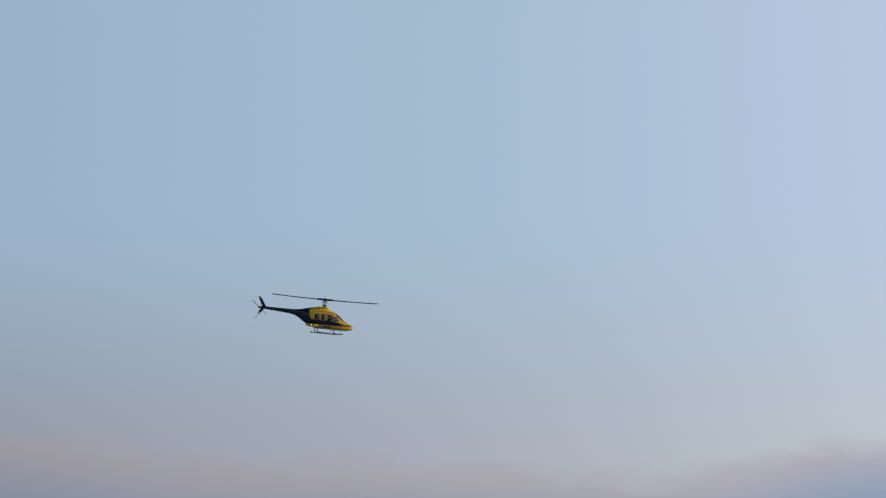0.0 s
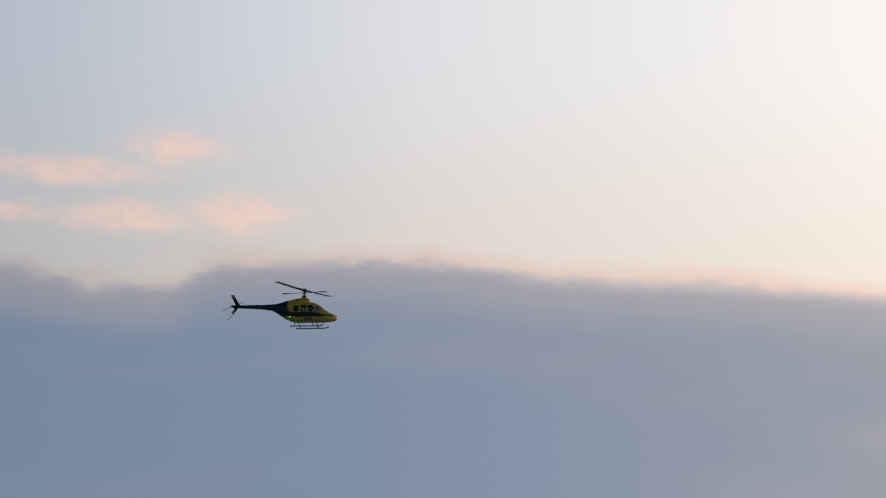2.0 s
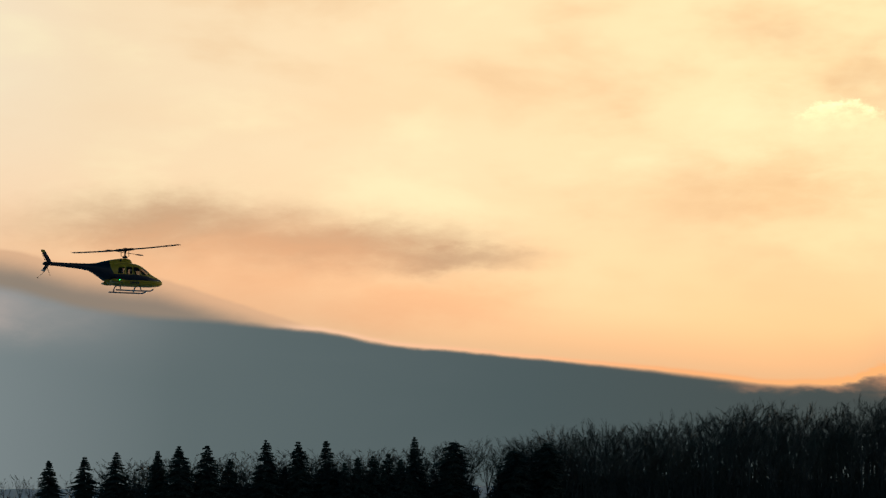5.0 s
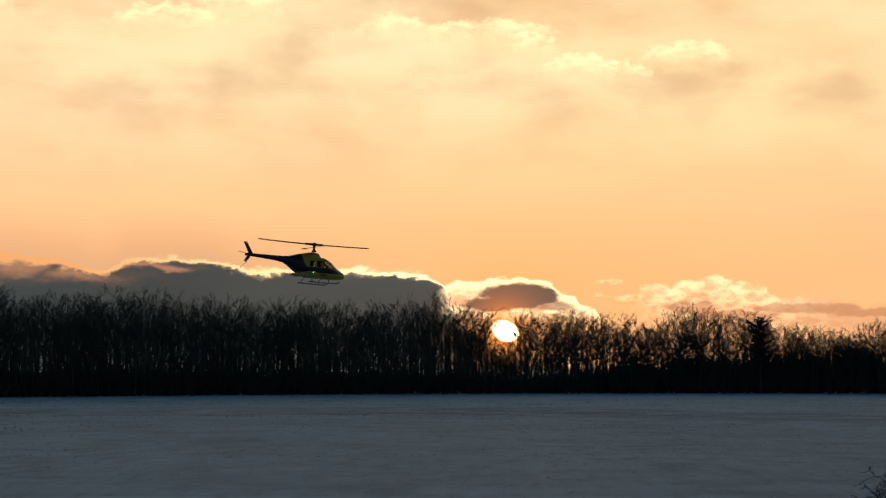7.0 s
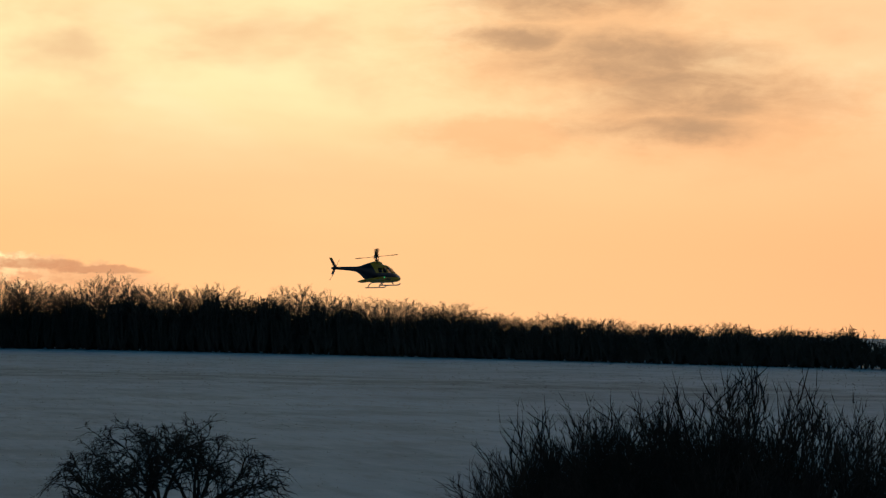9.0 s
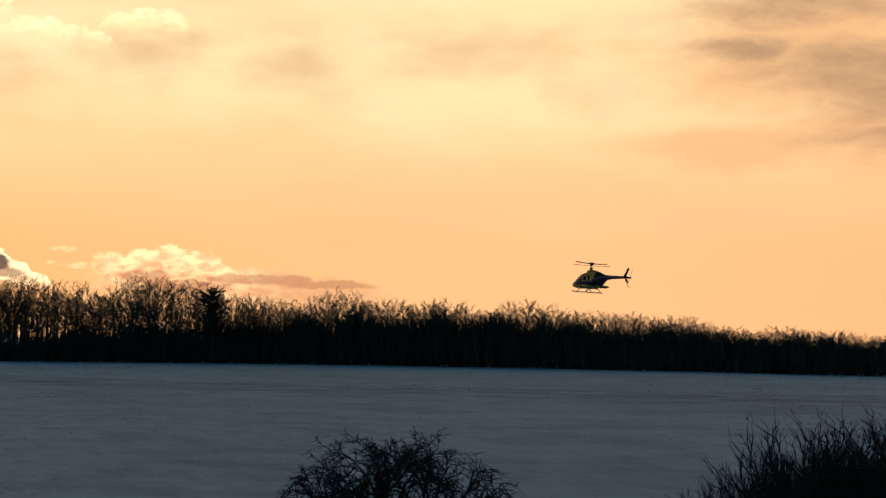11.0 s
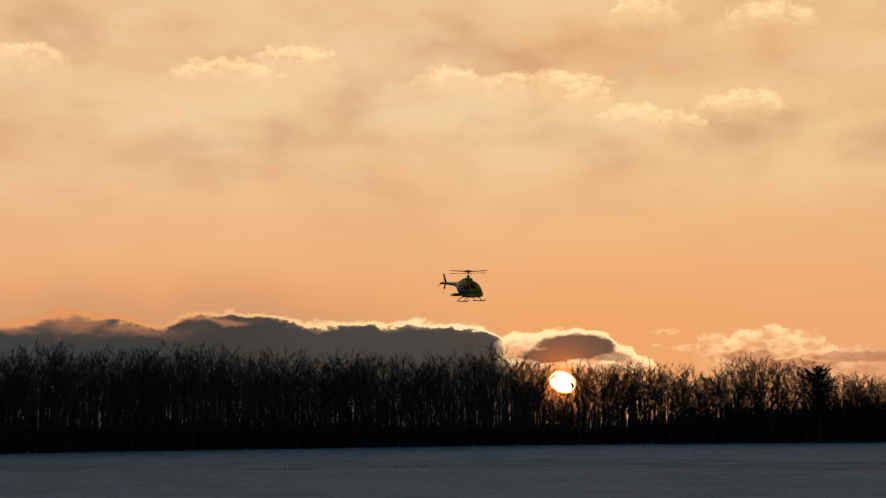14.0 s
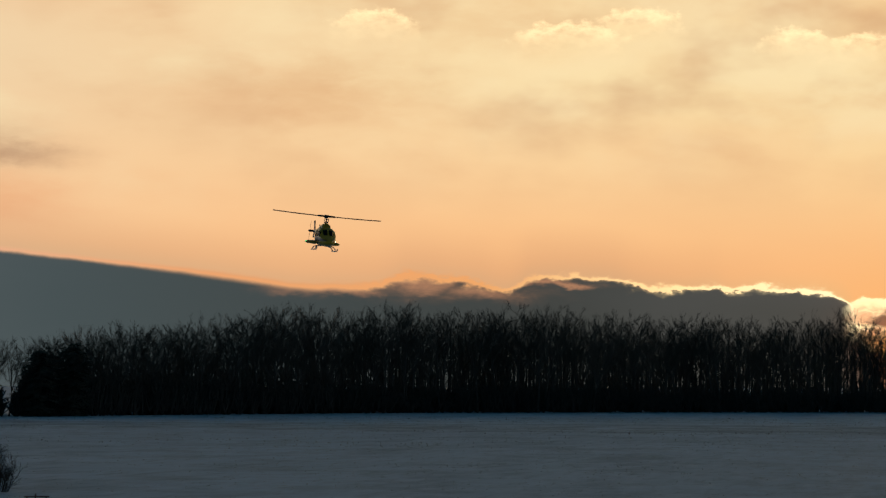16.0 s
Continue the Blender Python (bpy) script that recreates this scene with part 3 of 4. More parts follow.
def build_wood():
    rnd = random.Random(5)
    kinds = []
    for i in range(10):
        tr, cr = bare_tree(rnd, leaders=rnd.choice((4, 5, 5, 6)), boughs=8, sprays=7, fork=rnd.choice((0.3, 0.38, 0.45)))
        root = new("bare_tree")
        for nm, sp, mt in (("trunk", tr, BARK), ("crown", cr, TWIG)):
            ob = new(nm, mesh_of("tree_" + nm, sp.v, sp.f, mt))
            ob.parent = root
        tagged(root, "slender leafless broadleaf tree at the edge of a dark wood", "tree", "bare trees along the field edge")
        kinds.append(root)
    spots = []
    a = -24.0
    while a < 27.5:
        if not open_gap(a, 0.12):
            spots.append(a)
        a += rnd.uniform(0.13, 0.29)
    spots = spots[:262] + [-23.12]
    used = 0
    for a in spots:
        h = along(CROWNS, a) * thin(a) * (rnd.uniform(0.95, 1.07) + swell(a)) / 18.0
        p = foot(a, rnd.uniform(0, 9))
        m = pose(p.x, p.y, p.z, 0, 0, rnd.uniform(0, 360))
        if used < len(kinds):
            ob = kinds[used]
            ob.matrix_basis = m
        else:
            ob = copy_thing(kinds[rnd.randrange(len(kinds))], m)
        w = h * rnd.uniform(1.0, 1.3) * (1.0 if h > 0.9 else 1.12)
        ob.scale = (w, w, h)
        used += 1
    # the depth of the wood behind
    deep = Soup()
    models = [bare_tree(rnd, 4, 6, 5, 0, thick=2.0) for _ in range(5)]
    fuller = [bare_tree(rnd, 5, 7, 5, 1, thick=1.4, fork=0.34) for _ in range(4)]
    packs = []
    for tr, cr in models + fuller:
        v = np.array([tuple(p) for p in tr.v] + [tuple(p) for p in cr.v])
        f = [tuple(q) for q in tr.f] + [tuple(i + len(tr.v) for i in q) for q in cr.f]
        packs.append((v, f))
    verts, faces, n = [], [], 0
    a = -58.0
    while a < 48.0:
        inner = -33 < a < 29
        if open_gap(a, 0.25):
            a += 0.05
            continue
        h = along(CROWNS, a) * thin(a) * rnd.uniform(0.84, 0.98) / 18.0
        p = foot(a, rnd.uniform(9, 75) if -24 < a < 28 else rnd.uniform(0, 30))
        v, f = packs[rnd.randrange(5)]
        if -24 < a < 28 and rnd.random() < 0.5:
            # a full tree close behind the front row
            v, f = packs[5 + rnd.randrange(4)]
            p, h = foot(a, rnd.uniform(4, 22)), along(CROWNS, a) * thin(a) * (rnd.uniform(0.93, 1.04) + swell(a)) / 18.0
        w = rnd.uniform(0, 6.28)
        c, s = math.cos(w), math.sin(w)
        k = h * (1.3 if h > 0.75 else 1.5)
        verts.append(np.stack([(v[:, 0] * c - v[:, 1] * s) * k + p.x, (v[:, 0] * s + v[:, 1] * c) * k + p.y, v[:, 2] * h + p.z], 1))
        faces += [tuple(i + n for i in q) for q in f]
        n += len(v)
        a += rnd.uniform(0.06, 0.20) if inner else rnd.uniform(0.3, 0.8)
    ob = new("woodland", mesh_of("woodland", np.concatenate(verts).tolist(), faces, TWIG))
    tagged(ob, "deep leafless wood standing dark behind the field edge", "woodland", kind="stuff")


def build_brush():
    """Low dense growth under and before the trees."""
    rnd = random.Random(8)
    sp = Soup()
    a = -50.0
    while a < 45.0:
        top = along(BRUSH_TOPS, a) * (1.0 + (0.4 if a < 3 else 0.34) * noise.noise((a * 1.4, 2.0, 0.0)) + 0.12 * noise.noise((a * 5.0, 7.0, 0.0)))
        count = 0 if open_gap(a) else max(1, int(top * (1.1 if -33 < a < 29 else 0.5)))
        for _ in range(count):
            p = foot(a + rnd.uniform(-.1, .1) * (0 if open_gap(a, 0.3) else 1), rnd.uniform(-1.0, 14))
            h = top * (0.3 + 0.62 * rnd.random() ** 0.6)
            p.z = rnd.uniform(-0.1, 0.2 * h)
            for _ in range(4):
                e = p + Vector((rnd.uniform(-1.5, 1.5), rnd.uniform(-1, 1), (h - p.z) * rnd.uniform(0.45, 1.0)))
                mid = p.lerp(e, 0.6) + Vector((rnd.uniform(-.5, .5), 0, 0))
                sp.tube([p, mid, e], [0.15, 0.13, 0.0], 3)
                for _ in range(2):
                    u = mid.lerp(e, rnd.uniform(0.0, 0.95))
                    sp.tube([u, u + Vector((rnd.uniform(-1.0, 1.0), rnd.uniform(-.6, .6), rnd.uniform(0.0, 0.8)))], [0.11, 0.0], 3)
        a += 0.05
    # saplings and shaded stems deeper in
    a = -33.0
    while a < 29.0:
        step = rnd.uniform(0.008, 0.024)
        if open_gap(a, 0.35):
            a += step
            continue
        p = foot(a, rnd.uniform(12, 80))
        h = along(CROWNS, a) * thin(a) * rnd.uniform(0.45, 0.84)
        lean = Vector((rnd.uniform(-.6, .6), rnd.uniform(-.6, .6), h))
        mid = p + lean * 0.5 + Vector((rnd.uniform(-.2, .2), 0, 0))
        sp.tube([p, mid, p + lean], [rnd.uniform(0.1, 0.24), 0.12, 0.0], 3)
        for _ in range(6):
            q = p + lean * (0.06 + 0.9 * rnd.random() ** 0.75)
            sp.tube([q, q + Vector((rnd.uniform(-2.1, 2.1), rnd.uniform(-1, 1), rnd.uniform(0.1, 1.6)))], [0.12, 0.0], 3)
        a += step
    ob = new("undergrowth", mesh_of("undergrowth", sp.v, sp.f, BRUSH))
    tagged(ob, "dense dark undergrowth along the foot of the wood", "undergrowth", kind="stuff")


def spruce_meshes(rnd, height=13.0, spread=2.3, pine=False, dome=False):
    trunk, needles = Soup(), Soup()
    pts = [Vector((0, 0, -0.2)), Vector((0.05, 0, height * 0.5)), Vector((0, 0.03, height))]
    trunk.tube(pts, [0.2, 0.12, 0.0], 5)
    z = height * (0.45 if pine else 0.06)
    while z < height * 0.985:
        s = 1 - z / height
        reach = spread * (min(1.0, 7.0 * s + 0.5) if pine else min(1.0, 2.2 * s ** 0.5) if dome else (s ** 0.85)) * rnd.uniform(0.72, 1.12) + 0.12
        for _ in range(6 if pine else 8):
            w = rnd.uniform(0, 2 * math.pi)
            out = Vector((math.cos(w), math.sin(w), 0))
            tip = Vector((0, 0, z)) + out * reach * (rnd.uniform(0.2, 1.4) if pine else rnd.uniform(0.7, 1.1)) + Vector((0, 0, (rnd.uniform(-0.05, 0.55) if pine else -0.28) * reach + 0.1))
            root = Vector((0, 0, z - (rnd.uniform(0, 1.2) if pine else 0)))
            needles.tube([root, root.lerp(tip, 0.6) + Vector((0, 0, -0.03)), tip], [0.12, 0.17, 0.0], 3)
            side = Vector((-out.y, out.x, 0))
            for k in range(5):
                u = root.lerp(tip, 0.25 + 0.155 * k)
                for sg in (-1, 1):
                    e = u + side * sg * reach * rnd.uniform(0.12, 0.3) + out * 0.12 * reach + Vector((0, 0, rnd.uniform(0.0, 0.3) if pine else rnd.uniform(-0.3, 0.02)))
                    needles.tube([u, e], [0.15, 0.0], 3)
        z += rnd.uniform(0.26, 0.42) * (1.7 if pine else 1.0)
    return trunk, needles


def evergreen(name, label, rnd, spot, height, **kw):
    tr, ne = spruce_meshes(rnd, height, **kw)
    root = new(name)
    for nm, sp, mt in (("trunk", tr, BARK), ("foliage", ne, NEEDLE)):
        ob = new(nm, mesh_of(name + "_" + nm, sp.v, sp.f, mt))
        ob.parent = root
    root.location = spot
    return tagged(root, label, name.replace("_tree", "") + " tree", "evergreens at the wood edge")


def build_evergreens():
    rnd = random.Random(12)
    for a, top, wide in ((-32.6, 0.8, 5.6), (-31.55, 0.85, 4.4), (-31.0, 0.98, 6.4), (-30.3, 1.02, 5.8), (-29.7, 0.62, 4.2), (-28.77, 1.10, 5.2), (-27.95, 1.08, 5.4),
                         (-27.22, 1.10, 4.6), (-26.75, 0.5, 3.6), (-26.4, 0.66, 3.8), (-26.0, 0.7, 4.4), (-25.62, 0.76, 4.0), (-25.3, 0.6, 4.0), (-24.94, 1.16, 4.6),
                         (-33.4, 0.7, 5.4), (-34.3, 0.6, 5.0), (-25.15, 0.35, 4.6), (-28.3, 0.4, 5.0), (-26.9, 0.3, 4.6)):
        p = foot(a, rnd.uniform(-3, 2))
        h = (6.0 + math.hypot(p.x, p.y) * math.tan(radians(top)))
        evergreen("spruce_tree", "dark pointed spruce at the edge of the wood", rnd, p, h, spread=wide)
    for a, top, wide in ((-23.93, 1.02, 3.4), (-22.35, 0.85, 3.4), (-21.5, 1.0, 3.2)):
        p = foot(a, -2)
        evergreen("yew_tree", "dark round-headed evergreen between bare trees", rnd, p, 6.0 + p.length * math.tan(radians(top)), spread=wide, dome=True)
    p = foot(6.6, -2)
    evergreen("pine_tree", "dark layered pine rising among bare trees", rnd, p, 6.0 + p.length * math.tan(radians(1.16)), spread=2.9, pine=True)


build_wood()
build_brush()
build_evergreens()


# ---------------------------------------------------------------- old fruit tree and shrubs before the field
def build_fruit_tree():
    rnd = random.Random(21)
    trunk, crown = Soup(), Soup()
    root = new("fruit_tree")
    limbs = []
    # two boles and a leaning third; each carries limbs that fan out and sag at their ends
    for x0, x1, z1, fan in ((-0.66, -0.70, 0.62, (-104, -90, -78, -64, -50, -36, -20, -4, 14)), (0.24, -0.42, 0.85, (-55, -24, 6, 30)),
                            (0.62, 0.70, 0.66, (-34, -14, 6, 22, 40, 56, 72, 86, 100))):
        a, b = Vector((x0, 0, -0.1)), Vector((x1, rnd.uniform(-.2, .2), z1))
        bole = [a, a.lerp(b, 0.4) + Vector((0.04, 0, 0)), a.lerp(b, 0.75), b, b + Vector((0, 0, 0.08))]
        trunk.tube(bole, [0.15, 0.12, 0.11, 0.1, 0.0], 8)
        for deg in fan:
            w = radians(deg + rnd.uniform(-6, 6))
            far = abs(deg) / 100
            way = Vector((math.sin(w), rnd.uniform(-.5, .5), max(math.cos(w), 0.05) + 0.25))
            start, _ = at(bole[:4], rnd.uniform(0.72, 1.0))
            limb = bent(start, way, rnd.uniform(2.3, 2.8) + 0.2 * far, rnd, 9, 0.26, -0.015 - 0.015 * far)
            trunk.tube(limb, [0.066, 0.06, 0.053, 0.047, 0.041, 0.035, 0.029, 0.023, 0.016, 0.006], 6)
            limbs.append(limb)
    for limb in limbs:
        left = limb[-1].x < 0
        for _ in range(15 if left else 12):
            p, d = at(limb, rnd.uniform(0.2, 1.0))
            br = bent(p, aside(d, rnd, rnd.uniform(0.5, 1.2)), rnd.uniform(0.5, 1.25), rnd, 5, 0.4, 0.05)
            crown.tube(br, [0.023, 0.021, 0.018, 0.015, 0.012, 0.005], 4)
            for _ in range(8 if left else 6):
                q, e = at(br, rnd.uniform(0.15, 1.0))
                sub = bent(q, aside(e, rnd, rnd.uniform(0.5, 1.2)), rnd.uniform(0.2, 0.6), rnd, 3, 0.45, 0.05)
                crown.tube(sub, [0.015, 0.013, 0.010, 0.003], 3)
                for _ in range(3):
                    u, g = at(sub, rnd.uniform(0.2, 1.0))
                    crown.tube([u, u + aside(g, rnd, rnd.uniform(0.4, 1.2)) * rnd.uniform(0.08, 0.26)], [0.010, 0.002], 3)
    # a low, broad dome, its skirts near the snow
    for sp in (trunk, crown):
        for v in sp.v:
            r = math.hypot(v.x, v.y)
            roof = 3.15 * math.sqrt(max(0.05, 1 - (r / 4.0) ** 2)) + 0.3 * noise.noise((v.x * 1.6, v.y * 1.6, 1.0))
            if v.z > roof * 0.9:
                v.z = roof * 0.9 + (v.z - roof * 0.9) * 0.5
            v.z = max(v.z, -0.1)
    for nm, sp, mt in (("trunk", trunk, APPLE_BARK), ("crown", crown, APPLE_BARK)):
        ob = new(nm, mesh_of("fruit_tree_" + nm, sp.v, sp.f, mt))
        ob.parent = root
    p = compass(11.5, 0, 62)
    root.location, root.rotation_euler, root.scale = (p.x, p.y, 0.0), (0, 0, radians(-11.5)), (0.95, 0.95, 1.02)
    tagged(root, "low leafless fruit tree with a broad tangled crown on snow", "fruit tree")


def shrub_meshes(rnd, height):
    """Many stems from one stool, forking upwards into a rounded head."""
    sp = Soup()
    for _ in range(66):
        w, r = rnd.uniform(0, 6.28), rnd.uniform(0, 1.0) ** 0.7
        base = Vector((math.cos(w) * r * 0.8, math.sin(w) * r * 0.8, -0.05))
        way = Vector((math.cos(w) * r * 0.55, math.sin(w) * r * 0.55, 1.0))
        stem = bent(base, way, height * rnd.uniform(0.4, 0.84) * (1.0 - 0.22 * r * r), rnd, 5, 0.14, 0.02)
        sp.tube(stem, [0.03, 0.026, 0.021, 0.016, 0.011, 0.003], 3)
        for _ in range(8):
            p, d = at(stem, rnd.uniform(0.15, 1.0))
            br = bent(p, aside(d, rnd, rnd.uniform(0.3, 0.75)), rnd.uniform(0.4, 0.95), rnd, 3, 0.24, 0.1)
            sp.tube(br, [0.0145, 0.012, 0.009, 0.002], 3)
            for _ in range(4):
                u, g = at(br, rnd.uniform(0.15, 1.0))
                sp.tube([u, u + aside(g, rnd, rnd.uniform(0.25, 0.8)) * rnd.uniform(0.15, 0.42)], [0.009, 0.001], 3)
    return sp


def build_shrubs():
    rnd = random.Random(33)
    kinds = []
    for i in range(3):
        sp = shrub_meshes(rnd, 3.6)
        kinds.append(mesh_of("shrub", sp.v, sp.f, APPLE_BARK))
    # bearing, distance, height of the top
    for a, r, h in ((20.3, 58, 2.7), (21.1, 54, 3.1), (21.4, 60, 3.8), (22.3, 56, 3.7), (23.0, 59, 4.0), (23.9, 55, 3.9), (24.7, 60, 4.2), (25.6, 57, 4.9),
                    (26.6, 59, 5.1), (28.2, 56, 4.6), (29.6, 60, 4.2), (22.6, 51, 3.0), (24.6, 50, 3.2), (26.4, 51, 3.4), (21.5, 47, 2.5), (23.4, 46, 2.7), (25.4, 47, 2.8), (27.4, 48, 3.0),
                    (-23.4, 121, 2.6), (-24.1, 124, 2.7), (-25.9, 121, 4.4), (-26.6, 123, 4.9), (-27.4, 121, 5.0), (22.0, 53, 3.6), (24.1, 52, 3.8), (23.2, 62, 3.9), (25.2, 54, 4.2), (21.9, 50, 2.6)):
        ob = new("shrub", kinds[rnd.randrange(3)])
        p = compass(a, 0, r)
        ob.location, ob.rotation_euler = (p.x, p.y, 0.0), (0, 0, rnd.uniform(0, 6.28))
        ob.scale = (h / 3.6 * 1.1, h / 3.6 * 1.1, h / 3.2)
        tagged(ob, "dense leafless shrub with upright twigs on snow", "shrub", "shrubs below the field")


def build_stubble():
    rnd = random.Random(40)
    sp = Soup()
    for _ in range(22000):
        a = rnd.uniform(-34, 33)
        r = 45 + 330 * rnd.random() ** 1.3
        p = compass(a, 0, r)
        k = 0.6 + r / 260
        if noise.noise((p.x * 0.05, p.y * 0.12, 0)) < rnd.uniform(-0.5, 0.35):
            continue
        for _ in range(2):
            q = p + Vector((rnd.uniform(-.1, .1), rnd.uniform(-.1, .1), 0.22 * noise.noise((p.x * 0.012, p.y * 0.02, 3.0)) - 0.06))
            sp.tube([q, q + Vector((rnd.uniform(-.06, .06), rnd.uniform(-.06, .06), rnd.uniform(0.07, 0.14) * k))], [0.018 * k, 0.0], 3)
    ob = new("stubble", mesh_of("stubble", sp.v, sp.f, STUBBLE))
    tagged(ob, "scattered dry stubble poking through the snow", "stubble", kind="stuff")


build_fruit_tree()
build_shrubs()
build_stubble()



# ---------------------------------------------------------------- the model helicopter; x forward, origin at the rotor head
# station, roof, floor, half width
HULL = ((0.458, -0.383, -0.391, 0.010), (0.448, -0.362, -0.405, 0.034), (0.425, -0.345, -0.418, 0.056), (0.39, -0.327, -0.427, 0.078),
        (0.34, -0.303, -0.433, 0.098), (0.295, -0.278, -0.436, 0.112), (0.25, -0.240, -0.437, 0.121), (0.21, -0.207, -0.437, 0.126),
        (0.17, -0.183, -0.437, 0.129), (0.12, -0.166, -0.437, 0.131), (0.04, -0.157, -0.437, 0.132), (-0.06, -0.155, -0.436, 0.131),
        (-0.14, -0.156, -0.428, 0.126), (-0.20, -0.158, -0.405, 0.114), (-0.26, -0.163, -0.376, 0.096), (-0.32, -0.169, -0.336, 0.076),
        (-0.38, -0.177, -0.297, 0.056), (-0.44, -0.183, -0.268, 0.043), (-0.55, -0.185, -0.250, 0.035), (-0.75, -0.185, -0.234, 0.028), (-0.955, -0.184, -0.222, 0.020))


def station(x):
    pts = HULL
    for a, b in zip(pts, pts[1:]):
        if b[0] <= x <= a[0]:
            s = (a[0] - x) / (a[0] - b[0])
            return [p + (q - p) * s for p, q in zip(a[1:], b[1:])]
    return list(pts[-1][1:]) if x < pts[-1][0] else list(pts[0][1:])


def skin(x, ang, out=0.0, square=2.5):
    """A point of the hull: ang 0 on the right side, 90 on the roof."""
    top, low, half = station(x)
    c, s = math.cos(radians(ang)), math.sin(radians(ang))
    e = 2.0 / square
    yy = -math.copysign(abs(c) ** e, c) * (half + out)
    zz = (top + low) / 2 + math.copysign(abs(s) ** e, s) * ((top - low) / 2 + out)
    return Vector((x, yy, zz))


def loft(rings, close=True):
    bm = bmesh.new()
    rows = [[bm.verts.new(p) for p in r] for r in rings]
    n = len(rows[0])
    for a, b in zip(rows, rows[1:]):
        for k in range(n if close else n - 1):
            bm.faces.new((a[k], a[(k + 1) % n], b[(k + 1) % n], b[k]))
    if close:
        bm.faces.new(rows[0][::-1])
        bm.faces.new(rows[-1])
    bmesh.ops.recalc_face_normals(bm, faces=bm.faces)
    return bm


def pane(x0, x1, z0, z1, side, lean=0.0):
    """A bulged glazing patch on the cabin side, with its thickness."""
    def spot(u, v, out):
        x = x0 + (x1 - x0) * u + lean * v
        z = z0 + (z1 - z0) * v
        top, low, half = station(x)
        k = min(abs((z - (top + low) / 2) / ((top - low) / 2)), 0.985)
        return Vector((x, side * (half * (1 - k ** 2.5) ** (1 / 2.5) + out), z))
    outer = [(0.1, 0), (0.9, 0), (1, 0.12), (1, 0.88), (0.9, 1), (0.1, 1), (0, 0.88), (0, 0.12)]
    bm = bmesh.new()
    a = [bm.verts.new(spot(u, v, 0.0025)) for u, v in outer]
    b = [bm.verts.new(spot(u, v, -0.004)) for u, v in outer]
    mid = bm.verts.new(spot(0.5, 0.5, 0.004))
    for k in range(8):
        bm.faces.new((a[k], a[(k + 1) % 8], mid))
        bm.faces.new((a[k], b[k], b[(k + 1) % 8], a[(k + 1) % 8]))
    bmesh.ops.recalc_face_normals(bm, faces=bm.faces)
    return bm


def tube_bm(pts, radius, sides=10, taper=1.0):
    pts = [Vector(p) for p in pts]
    n = len(pts)
    rings = []
    a = None
    for i, p in enumerate(pts):
        d = (pts[min(i + 1, n - 1)] - pts[max(i - 1, 0)]).normalized()
        if a is None:
            a = d.orthogonal().normalized()
        a = (a - d * a.dot(d)).normalized()
        b = d.cross(a)
        r = radius * (1 + (taper - 1) * i / (n - 1))
        rings.append([p + (a * math.cos(w) + b * math.sin(w)) * r for w in (2 * math.pi * k / sides for k in range(sides))])
    return loft(rings)


def slab(outline, thick, axis="y"):
    """A bevelled plate of that outline (two coordinates), thick across the axis."""
    bm = bmesh.new()
    def mk(p, t):
        return {"y": Vector((p[0], t, p[1])), "z": Vector((p[0], p[1], t)), "x": Vector((t, p[0], p[1]))}[axis]
    a = [bm.verts.new(mk(p, thick / 2)) for p in outline]
    b = [bm.verts.new(mk(p, -thick / 2)) for p in outline]
    n = len(outline)
    bm.faces.new(a)
    bm.faces.new(b[::-1])
    for k in range(n):
        bm.faces.new((a[k], b[k], b[(k + 1) % n], a[(k + 1) % n]))
    bmesh.ops.recalc_face_normals(bm, faces=bm.faces)
    bmesh.ops.bevel(bm, geom=[e for e in bm.edges], offset=thick * 0.3, segments=2, affect="EDGES", profile=0.6)
    return bm


def wing(span, chord, thick, root=0.0, twist=0.0, droop=0.0):
    """A blade along +x with an aerofoil section."""
    rings = []
    for i in range(9):
        s = i / 8
        x = root + (span - root) * s
        c = chord * (1.0 if s < 0.93 else 0.75)
        w = radians(twist * (1 - s))
        ring = []
        for k in range(12):
            u = 2 * math.pi * k / 12
            yy, zz = math.cos(u) * c / 2, math.sin(u) * thick / 2 * (1.25 - 0.5 * math.cos(u))
            ring.append(Vector((x, yy * math.cos(w) - zz * math.sin(w), yy * math.sin(w) + zz * math.cos(w) + droop * s * s)))
        rings.append(ring)
    return loft(rings)


# cabin side windows: rear, front, sill, head, lean
WINDOWS = ((-0.118, -0.045, -0.296, -0.222, 0.006), (-0.022, 0.052, -0.296, -0.215, 0.004), (0.082, 0.152, -0.298, -0.215, -0.012), (0.172, 0.262, -0.302, -0.235, -0.045))


